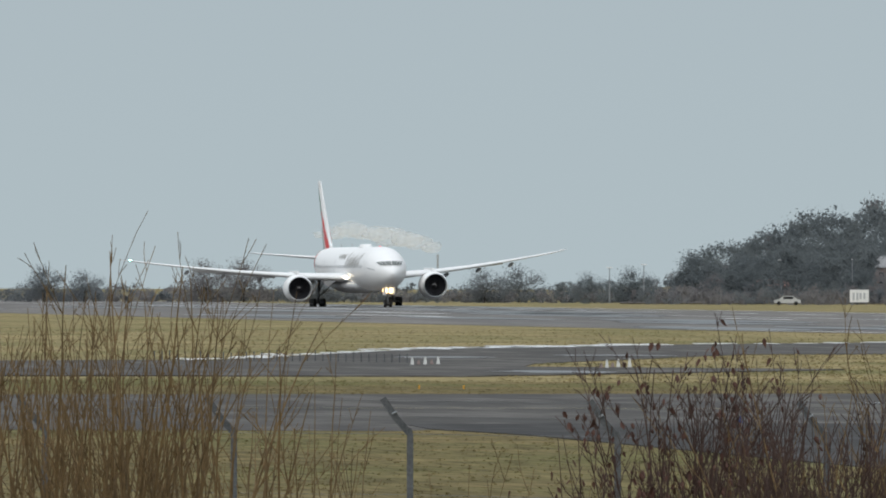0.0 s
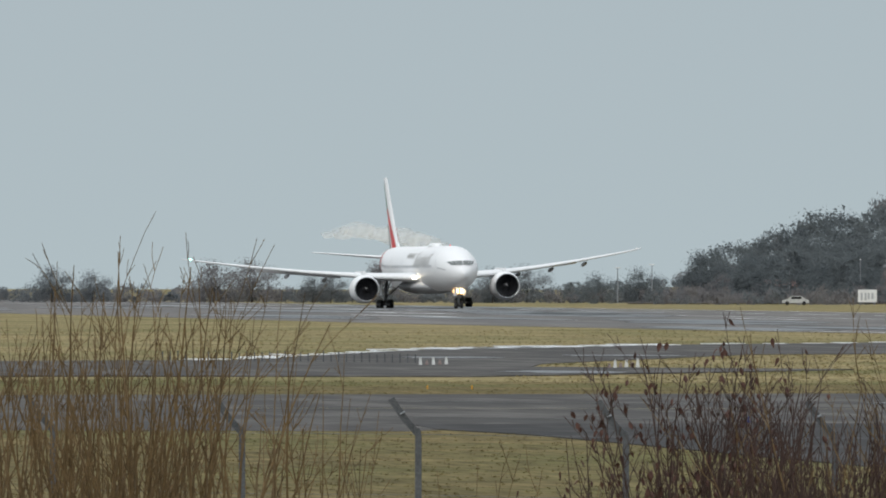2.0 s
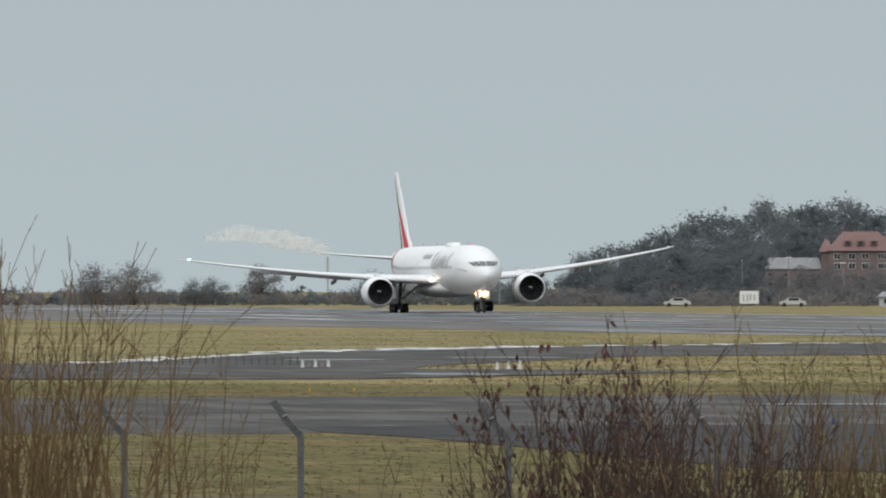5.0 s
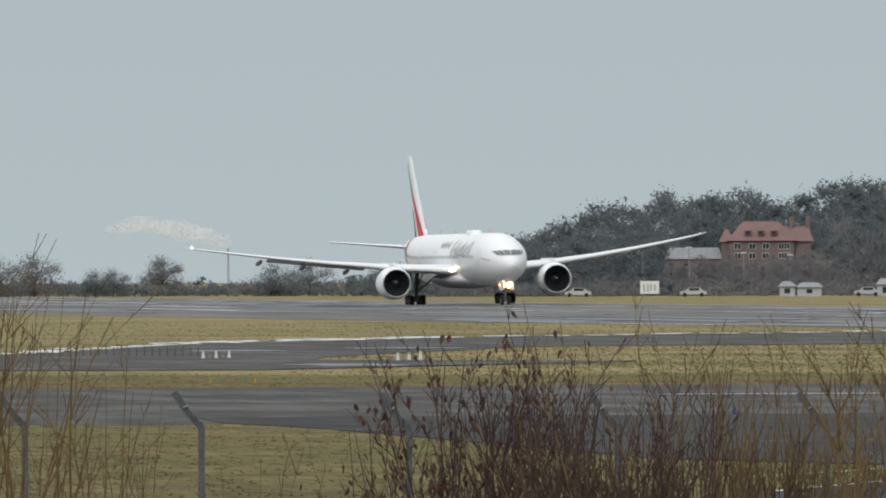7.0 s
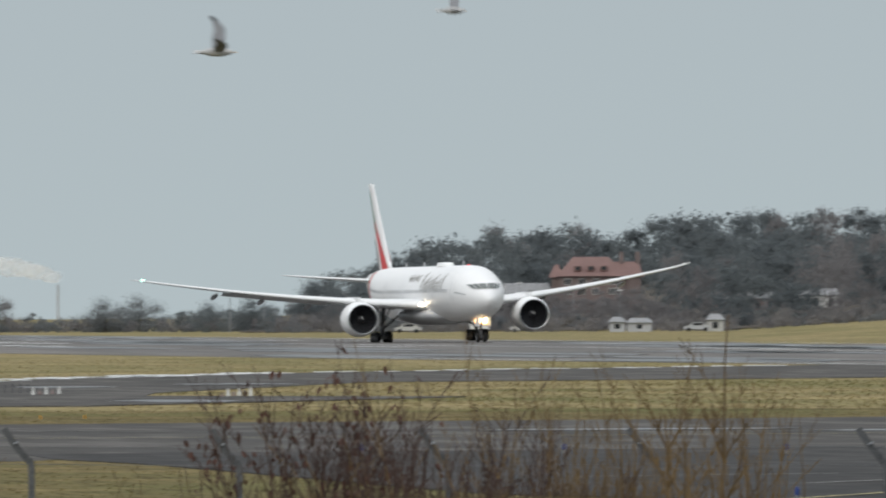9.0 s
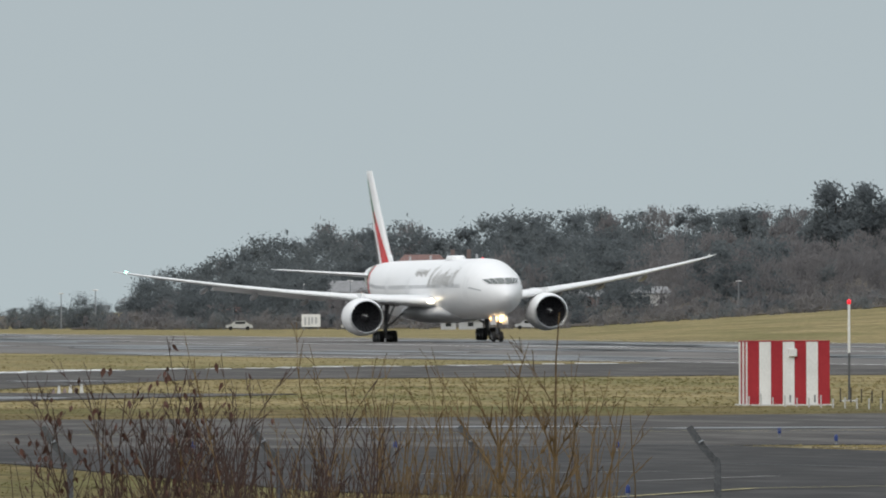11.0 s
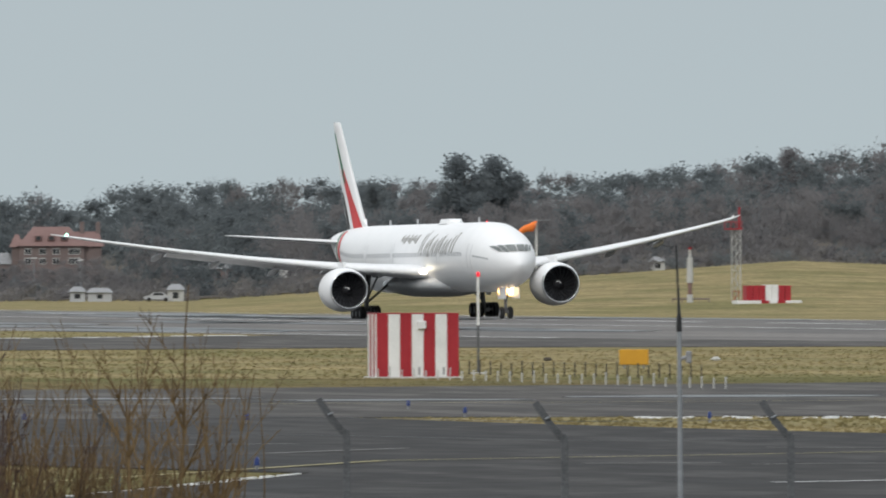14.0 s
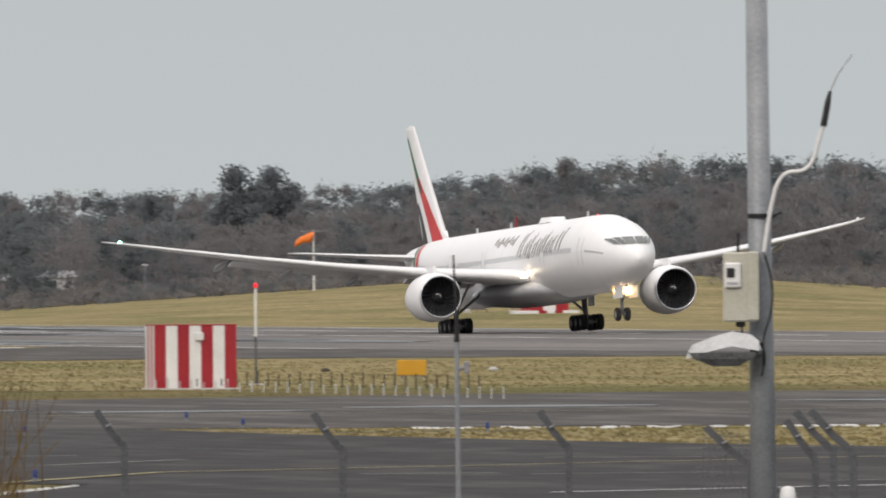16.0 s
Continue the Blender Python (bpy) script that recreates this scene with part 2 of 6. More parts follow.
TWIG = material("dark_twigs", (0.032, 0.019, 0.016), (0.082, 0.048, 0.037), rough=0.75, size=0.6, fine=0.08)
DEADLEAF = material("withered_leaf", (0.04, 0.020, 0.017), (0.10, 0.05, 0.038), rough=0.8, size=0.3)


def mist_material(name, thick, size):
    """Thin bright droplets: scatters light both ways, mostly see-through, in soft uneven tufts."""
    m = bpy.data.materials.new(name)
    m.use_nodes = True
    n, l = m.node_tree.nodes, m.node_tree.links
    n.remove(n["Principled BSDF"])
    d, t, c, a, b, lw, co, ns, r, mu = (n.new("ShaderNode" + k) for k in ("BsdfDiffuse", "BsdfTranslucent", "BsdfTransparent", "MixShader", "MixShader", "TexCoord", "TexCoord", "TexNoise", "ValToRGB", "Math"))
    d.inputs["Color"].default_value = t.inputs["Color"].default_value = (0.97, 0.97, 0.97, 1)
    l.new(d.outputs[0], a.inputs[1])
    l.new(t.outputs[0], a.inputs[2])
    a.inputs[0].default_value = 0.7
    ns.inputs["Scale"].default_value, ns.inputs["Detail"].default_value = 1 / size, 2
    l.new(co.outputs["Object"], ns.inputs["Vector"])
    r.color_ramp.elements[0].position, r.color_ramp.elements[1].position = 0.28, 0.7
    l.new(ns.outputs["Fac"], r.inputs[0])
    mu.operation = "MULTIPLY"
    mu.inputs[1].default_value = thick
    l.new(r.outputs[0], mu.inputs[0])
    l.new(mu.outputs[0], b.inputs[0])
    l.new(c.outputs[0], b.inputs[1])
    l.new(a.outputs[0], b.inputs[2])
    l.new(b.outputs[0], n["Material Output"].inputs["Surface"])
    return m


STEAM = mist_material("steam", 0.46, 7.0)
FEATHER = material("gull_feather", (0.34, 0.34, 0.34), (0.56, 0.56, 0.55), rough=0.8, size=0.2)
FEATHER_GREY = material("gull_grey", (0.16, 0.165, 0.175), (0.28, 0.285, 0.3), rough=0.8, size=0.2)
WIRE = material("wire", (0.10, 0.105, 0.11), (0.16, 0.165, 0.17), rough=0.6, size=0.3)

# ---- builders ----


def at(az, d, z=0.0):
    """A place by its heading from the camera in degrees to the right of +y, its distance and height."""
    a = radians(az)
    return Vector((d * math.sin(a), d * math.cos(a), z))


def mesh_of(name, bm, mat, smooth=False):
    me = bpy.data.meshes.new(name)
    bm.to_mesh(me)
    bm.free()
    for m in (mat if isinstance(mat, (list, tuple)) else [mat]):
        me.materials.append(m)
    if smooth:
        me.polygons.foreach_set("use_smooth", [True] * len(me.polygons))
    return me


def part(name, bm, mat, parent=None, label="", smooth=False):
    ob = new(name, bm if isinstance(bm, bpy.types.Mesh) else mesh_of(name, bm, mat, smooth))
    ob.parent = parent
    if label:
        tagged(ob, label)
    return ob


def thing(name, label, category, where=None, group="", kind=""):
    ob = new(name)
    ob.empty_display_size = 0.2
    if where is not None:
        ob.matrix_basis = where
    return tagged(ob, label, category, group, kind)


def box(bm, lo, hi, bevel=0.0, m=None):
    r = bmesh.ops.create_cube(bm, size=1.0)
    vs = r["verts"]
    for v in vs:
        v.co = Vector([lo[i] + (v.co[i] + 0.5) * (hi[i] - lo[i]) for i in range(3)])
    if bevel:
        es = list({e for v in vs for e in v.link_edges})
        r = bmesh.ops.bevel(bm, geom=es, offset=bevel, segments=1, affect="EDGES")
        vs = list({v for f in r["faces"] for v in f.verts} | {v for v in vs if v.is_valid})
    if m is not None:
        bmesh.ops.transform(bm, matrix=m, verts=vs)
    return vs


def rod(bm, a, b, r1, r2=None, n=8):
    """A tapered round bar from a to b."""
    a, b = Vector(a), Vector(b)
    r2 = r1 if r2 is None else r2
    q = (b - a).to_track_quat("Z", "Y").to_matrix()
    rings = [[bm.verts.new(p + q @ Vector((r * math.cos(2 * math.pi * k / n), r * math.sin(2 * math.pi * k / n), 0))) for k in range(n)] for p, r in ((a, r1), (b, r2))]
    for k in range(n):
        bm.faces.new((rings[0][k], rings[0][(k + 1) % n], rings[1][(k + 1) % n], rings[1][k]))
    bm.faces.new(rings[0][::-1])
    bm.faces.new(rings[1])


def loft(bm, rings, close=True, caps=True):
    vs = [[bm.verts.new(p) for p in ring] for ring in rings]
    n = len(vs[0])
    for a, b in zip(vs, vs[1:]):
        for k in range(n if close else n - 1):
            bm.faces.new((a[k], a[(k + 1) % n], b[(k + 1) % n], b[k]))
    if caps:
        bm.faces.new(vs[0][::-1])
        bm.faces.new(vs[-1])
    return vs


def turned(bm, profile, n=32, axis="x", centre=(0, 0, 0)):
    """A body of revolution from (along, radius) pairs."""
    rings = []
    for s, r in profile:
        ring = []
        for k in range(n):
            a = 2 * math.pi * k / n
            p = (s, r * math.cos(a), r * math.sin(a)) if axis == "x" else (r * math.cos(a), s, r * math.sin(a)) if axis == "y" else (r * math.cos(a), r * math.sin(a), s)
            ring.append(Vector(p) + Vector(centre))
        rings.append(ring)
    loft(bm, rings, caps=False)
    bmesh.ops.recalc_face_normals(bm, faces=bm.faces)


def slab(bm, outline, z0, z1):
    """A flat piece with vertical edges from a plan outline."""
    lo = [bm.verts.new((p[0], p[1], z0)) for p in outline]
    hi = [bm.verts.new((p[0], p[1], z1)) for p in outline]
    bm.faces.new(hi)
    for k in range(len(lo)):
        j = (k + 1) % len(lo)
        bm.faces.new((lo[k], lo[j], hi[j], hi[k]))
    bmesh.ops.recalc_face_normals(bm, faces=bm.faces)


# ---- ground ----


def rise(x, y):
    """Height of the land: level field, a grass bank and wooded rise beyond the runway."""
    d, az = math.hypot(x, y), math.degrees(math.atan2(x, y))
    f = min(1, max(0, (az - 12.0) / 3.0))
    f *= min(1, max(0.35, 1 - (az - 15.2) / 3.0))
    s = min(1, max(0, (d - 1150) / 500))
    s = s * s * (3 - 2 * s)
    z = 6.0 * f * s
    w = min(1, max(0, (d - 1900) / 800))
    z += 13 * w * min(1, max(0, (az - 9.6) / 2.5)) * (1 if az < 25 else max(0, 1 - (az - 25) / 10))
    if d < 26:
        z += 2.2 * (1 - max(0, d - 8) / 18 if d > 8 else 1)
    return z


def build_ground():
    ds = [0, 6, 10, 14, 20, 27, 60, 120, 250, 500, 800, 1000, 1100, 1150] + [1150 + 25 * k for k in range(1, 26)] + [1900, 2000, 2100, 2200, 2300, 2400, 2500, 2600, 2700, 2900, 3300, 4000, 5200, 8000]
    azs = [-180 + 12 * k for k in range(15)] + [0 + 0.5 * k for k in range(0, 70)] + [35 + 5 * k for k in range(30)]
    azs = sorted(set(a for a in azs if a < 180))
    verts, faces = [(0, 0, rise(0, 0.001))], []
    for d in ds[1:]:
        for a in azs:
            p = at(a, d)
            verts.append((p.x, p.y, rise(p.x, p.y)))
    n = len(azs)
    for k in range(n):
        faces.append((0, 1 + k, 1 + (k + 1) % n))
    for i in range(len(ds) - 2):
        for k in range(n):
            j = (k + 1) % n
            faces.append((1 + i * n + k, 1 + (i + 1) * n + k, 1 + (i + 1) * n + j, 1 + i * n + j))
    me = bpy.data.meshes.new("ground")
    me.from_pydata(verts, [], faces)
    me.materials.append(GRASS)
    me.polygons.foreach_set("use_smooth", [True] * len(faces))
    bm = bmesh.new()
    bm.from_mesh(me)
    bmesh.ops.recalc_face_normals(bm, faces=bm.faces)
    bm.to_mesh(me)
    bm.free()
    tagged(new("ground", me), "wide airfield of straw-coloured winter grass", "ground", kind="structure")


build_ground()
RUNWAY_X = 239.3


PAVED = []


def on_paving(x, y):
    """Whether a place lies on one of the paved sheets."""
    for ring in PAVED:
        inside = False
        for (x0, y0), (x1, y1) in zip(ring, ring[1:] + ring[:1]):
            if (y0 > y) != (y1 > y) and x < x0 + (x1 - x0) * (y - y0) / (y1 - y0):
                inside = not inside
        if inside:
            return True
    return False


def paved(name, outline, mat, z, label):
    PAVED.append(outline)
    bm = bmesh.new()
    slab(bm, outline, z - 0.3, z)
    return tagged(part(name, bm, mat), label, "pavement" if "taxi" in name else "road", kind="structure")




def turf(name, outline, z, label):
    bm = bmesh.new()
    slab(bm, outline, z - 0.3, z)
    return tagged(part(name, bm, VERGE), label, "grass", kind="structure")


turf("ground_verge", [(-60, 40), (60, 40), (55, 150), (50, 215), (48, 290), (40, 312), (-60, 324)], 0.012, "rough olive grass by the perimeter fence")
turf("ground_strip", [(-60, 366), (40, 372), (80, 378), (108, 390), (200, 392), (200, 408), (100, 420), (60, 430), (40, 440), (-60, 436)], 0.012, "greenish grass strip between the taxiways")
paved("runway", [(151, 5000), (151, 1000), (155, 880), (164, 760), (166, 690), (172, 640), (190, 560), (200, 300), (263, 200), (263, 5000)], TARMAC, 0.02, "long damp asphalt runway with worn markings")
paved("taxiway_exit", [(66, 500), (72, 540), (95, 628), (112, 668), (138, 708), (163, 735), (178, 640), (190, 575), (168, 598), (140, 604), (106, 588), (84, 520), (78, 488)], TAXI, 0.035, "dark asphalt taxiway curving onto the runway")
paved("taxiway_loop", [(20, 445), (56, 452), (70, 450), (84, 472), (92, 486), (80, 500), (79, 525), (70, 540), (50, 530), (10, 520)], TAXI, 0.05, "damp asphalt taxiway beside the grass islands")
paved("taxiway_main", [(-60, 296), (30, 291), (43, 287), (46, 294), (68, 304), (81, 302), (96, 297), (160, 275), (320, 200), (320, 398), (108, 396), (80, 384), (40, 378), (-60, 372)], TAXI, 0.02, "broad grey asphalt taxiway with faded lines")
paved("taxiway_apron", [(45, 300), (44.2, 290), (44.9, 279.4), (44.7, 264), (44.3, 244), (44.1, 231), (48.6, 217), (44.5, 206.5), (39, 194.5), (34, 178), (28, 140), (20, 50), (300, 30), (300, 150), (150, 215), (78, 253), (75.5, 260), (72.7, 271.4), (70.5, 285.4), (68.5, 303)], APRON, 0.035, "dark asphalt apron with thin yellow guide lines")

# ---- airliner ----
MG = -37.1  # main gear, measured back from the nose


def fuselage_at(x):
    """Half width and centre height of the hull at x metres behind the nose."""
    rows = [(0, 0.03, 4.70), (0.25, 0.55, 4.72), (0.8, 1.02, 4.78), (1.8, 1.60, 4.92), (3, 2.05, 5.06), (4.5, 2.48, 5.20), (6.5, 2.85, 5.34), (9, 3.06, 5.43), (11.5, 3.1, 5.45),
            (50, 3.1, 5.45), (54, 3.03, 5.52), (58, 2.78, 5.75), (62, 2.36, 6.1), (66, 1.78, 6.5), (70, 1.1, 6.95), (73, 0.5, 7.25), (73.9, 0.18, 7.3)]
    for (a, r, z), (b, s, w) in zip(rows, rows[1:]):
        if a <= x <= b:
            k = (x - a) / (b - a)
            return r + (s - r) * k, z + (w - z) * k
    return 0.1, 7.3


def hull_point(x, ang, out=0.0):
    """A point on the hull: ang in degrees up from the left side."""
    r, z = fuselage_at(x)
    a = radians(ang)
    return Vector((-x - MG, (r + out) * math.cos(a), z + (r + out) * math.sin(a)))


def hull_patch(bm, x0, x1, a0, a1, side=-1, out=0.03, nx=4, na=4, slant=0.0):
    """A thin plate that follows the hull, with its edges turned in."""
    grid = []
    for i in range(nx + 1):
        row = []
        for j in range(na + 1):
            v = j / na
            p = hull_point(x0 + (x1 - x0) * i / nx + slant * v, a0 + (a1 - a0) * v, out)
            row.append(bm.verts.new((p.x, side * p.y, p.z)))
        grid.append(row)
    for i in range(nx):
        for j in range(na):
            bm.faces.new((grid[i][j], grid[i + 1][j], grid[i + 1][j + 1], grid[i][j + 1]))


def cockpit_pane(bm, a0, a1, z0, z1, side, n=6):
    """A pane between two angles round the hull and two levels."""
    grid = []
    for i in range(n + 1):
        ang = a0 + (a1 - a0) * i / n
        row = []
        for z in (z0, (z0 + z1) / 2, z1):
            lo, hi = 0.3, 8.0
            for _ in range(30):
                mid = (lo + hi) / 2
                if hull_point(mid, ang).z < z:
                    lo = mid
                else:
                    hi = mid
            q = hull_point(lo, ang, 0.03)
            row.append(bm.verts.new((q.x + 0.03, side * q.y, q.z)))
        grid.append(row)
    for i in range(n):
        for j in range(2):
            bm.faces.new((grid[i][j], grid[i + 1][j], grid[i + 1][j + 1], grid[i][j + 1]))


def thicken(ob, t):
    so = ob.modifiers.new("thickness", "SOLIDIFY")
    so.thickness, so.offset = t, 0
    return ob


def wing_sections(side):
    """Closed sections of the main wing from root to raked tip, about the root pivot."""
    rows = [(0.0, -22.0, -38.6, 4.05, 1.5), (3.0, -23.6, -38.7, 4.15, 1.3), (6.5, -26.1, -38.8, 4.45, 1.0), (10.5, -28.9, -39.0, 4.85, 0.76), (16, -33.0, -41.0, 5.5, 0.56),
            (22, -37.4, -43.1, 6.35, 0.4), (27, -41.1, -44.9, 7.15, 0.29), (29.8, -43.3, -45.9, 7.62, 0.24), (31.3, -45.0, -46.7, 7.9, 0.16), (32.4, -46.9, -47.6, 8.12, 0.07)]
    foil = [(0, 0), (0.03, 0.32), (0.1, 0.5), (0.3, 0.62), (0.6, 0.42), (1, 0.02), (0.7, -0.2), (0.35, -0.38), (0.1, -0.34), (0.03, -0.22)]
    return [[Vector((le + (te - le) * u - MG, side * y, z + th * w)) for u, w in foil] for y, le, te, z, th in rows]


def fin_patch(bm, pts, side):
    """A painted field on the fin: (chord fraction, height fraction) corners."""
    def p(u, v):
        z = 8.1 + (18.35 - 8.1) * v
        le, te = -59.5 - 10.2 * v, -67.8 - 4.7 * v
        t = (0.42 - 0.27 * v) * float(np.interp(u, [0, 0.05, 0.2, 0.4, 0.7, 1], [0, 0.5, 0.9, 1, 0.65, 0.05])) + 0.03
        return Vector((le + (te - le) * u - MG, side * t, z))
    vs = [bm.verts.new(p(u, v)) for u, v in pts]
    n = len(vs) // 2
    for k in range(n - 1):
        bm.faces.new((vs[k], vs[k + 1], vs[len(vs) - 2 - k], vs[len(vs) - 1 - k]))


def swoosh(bm, a0, a1, b0, b1, v0, v1, side, n=10):
    """A curved flag band on the fin, from chord fractions a0 to a1 at its foot to b0 to b1 at its top."""
    def u(lo, hi, s):
        return lo + (hi - lo) * s - 0.05 * math.sin(math.pi * s)
    cols = 8
    for j in range(cols):
        f, g = j / cols, (j + 1) / cols
        a = [(u(a0 + (a1 - a0) * f, b0 + (b1 - b0) * f, k / n), v0 + (v1 - v0) * k / n) for k in range(n + 1)]
        b = [(u(a0 + (a1 - a0) * g, b0 + (b1 - b0) * g, k / n), v0 + (v1 - v0) * k / n) for k in range(n, -1, -1)]
        fin_patch(bm, a + b, side)
    bmesh.ops.remove_doubles(bm, verts=bm.verts, dist=0.001)


def blade_mesh():
    bm = bmesh.new()
    for d in (0.0, 0.025):
        ring = []
        for r, tw, w in ((0.45, 0.9, 0.09), (1.0, 0.6, 0.13), (1.54, 0.25, 0.16)):
            for s in (-1, 1):
                aa = s * w / r * math.cos(tw) * 0.8 + 0.25 * (r - 0.45)
                ring.append(bm.verts.new((s * w * math.sin(tw) - d, r * math.cos(aa), r * math.sin(aa))))
        bm.faces.new((ring[0], ring[1], ring[3], ring[2]))
        bm.faces.new((ring[2], ring[3], ring[5], ring[4]))
    return mesh_of("fan_blade", bm, BLADE)


FAN_BLADE = blade_mesh()


def build_engine(parent, side):
    cx, cy, cz = -25.0 - MG, side * 9.75, 2.85
    bm = bmesh.new()
    turned(bm, [(-0.15, 1.74), (-0.5, 1.86), (-1.4, 1.95), (-2.8, 1.97), (-4.2, 1.85), (-5.3, 1.62), (-5.35, 1.5), (-4.5, 1.45)], 40, centre=(cx, cy, cz))
    nac = part("engine", bm, WHITE, parent, "white engine nacelle with bare metal intake lip", smooth=True)
    bm = bmesh.new()
    turned(bm, [(-0.16, 1.745), (0.0, 1.70), (0.04, 1.65), (0.0, 1.60), (-0.15, 1.575), (-0.45, 1.56)], 40, centre=(cx, cy, cz))
    part("intake_lip", bm, LIP, nac, "bare aluminium intake lip", smooth=True)
    bm = bmesh.new()
    turned(bm, [(-0.45, 1.56), (-1.2, 1.58), (-1.25, 0.01)], 40, centre=(cx, cy, cz))
    part("intake_duct", bm, DARK, nac, "dark intake duct", smooth=True)
    for k in range(22):
        o = part("fan_blade", FAN_BLADE, None, nac)
        o.matrix_basis = pose(cx - 1.05, cy, cz, 360 * k / 22)
    bm = bmesh.new()
    turned(bm, [(-0.45, 0.01), (-0.55, 0.14), (-0.8, 0.32), (-1.1, 0.46)], 24, centre=(cx, cy, cz))
    part("spinner", bm, DARK, nac, "black spinner", smooth=True)
    bm = bmesh.new()
    for k in range(7):
        a, r = 0.5 + k * 0.32, 0.12 + 0.028 * k
        box(bm, (cx - 0.52 - 0.035 * k, cy + r * math.cos(a) - 0.028, cz + r * math.sin(a) - 0.028), (cx - 0.46 - 0.035 * k, cy + r * math.cos(a) + 0.028, cz + r * math.sin(a) + 0.028))
    part("spinner_mark", bm, HUTWHITE, nac, "white curl painted on the spinner")
    bm = bmesh.new()
    turned(bm, [(-4.9, 1.1), (-6.2, 0.95), (-7.4, 0.62), (-7.45, 0.5)], 28, centre=(cx, cy, cz))
    part("exhaust", bm, LIP, nac, "bare metal exhaust cone", smooth=True)
    bm = bmesh.new()
    loft(bm, [[Vector((cx - 1.2 - 0.2 * z, cy - 0.12, cz + z)), Vector((cx - 1.2 - 0.2 * z, cy + 0.12, cz + z)), Vector((cx - 8.5 - 0.3 * z, cy + 0.25, cz + z)), Vector((cx - 8.5 - 0.3 * z, cy - 0.25, cz + z))] for z in (1.75, 2.2, 2.5)])
    part("pylon", bm, WING_GREY, parent, "pale pylon joining engine and wing")


def wheel(parent, c, r=0.66, w=0.5):
    bm = bmesh.new()
    turned(bm, [(c[1] - w / 2, 0.3), (c[1] - w / 2, r - 0.1), (c[1] - w / 2 + 0.09, r), (c[1] + w / 2 - 0.09, r), (c[1] + w / 2, r - 0.1), (c[1] + w / 2, 0.3)], 20, "y", (c[0], 0, c[2]))
    o = part("wheel", bm, RUBBER, parent, smooth=False)
    bm = bmesh.new()
    turned(bm, [(c[1] - w / 2 + 0.06, 0.02), (c[1] - w / 2 + 0.03, 0.32), (c[1] + w / 2 - 0.03, 0.32), (c[1] + w / 2 - 0.06, 0.02)], 12, "y", (c[0], 0, c[2]))
    part("rim", bm, STRUT, o)


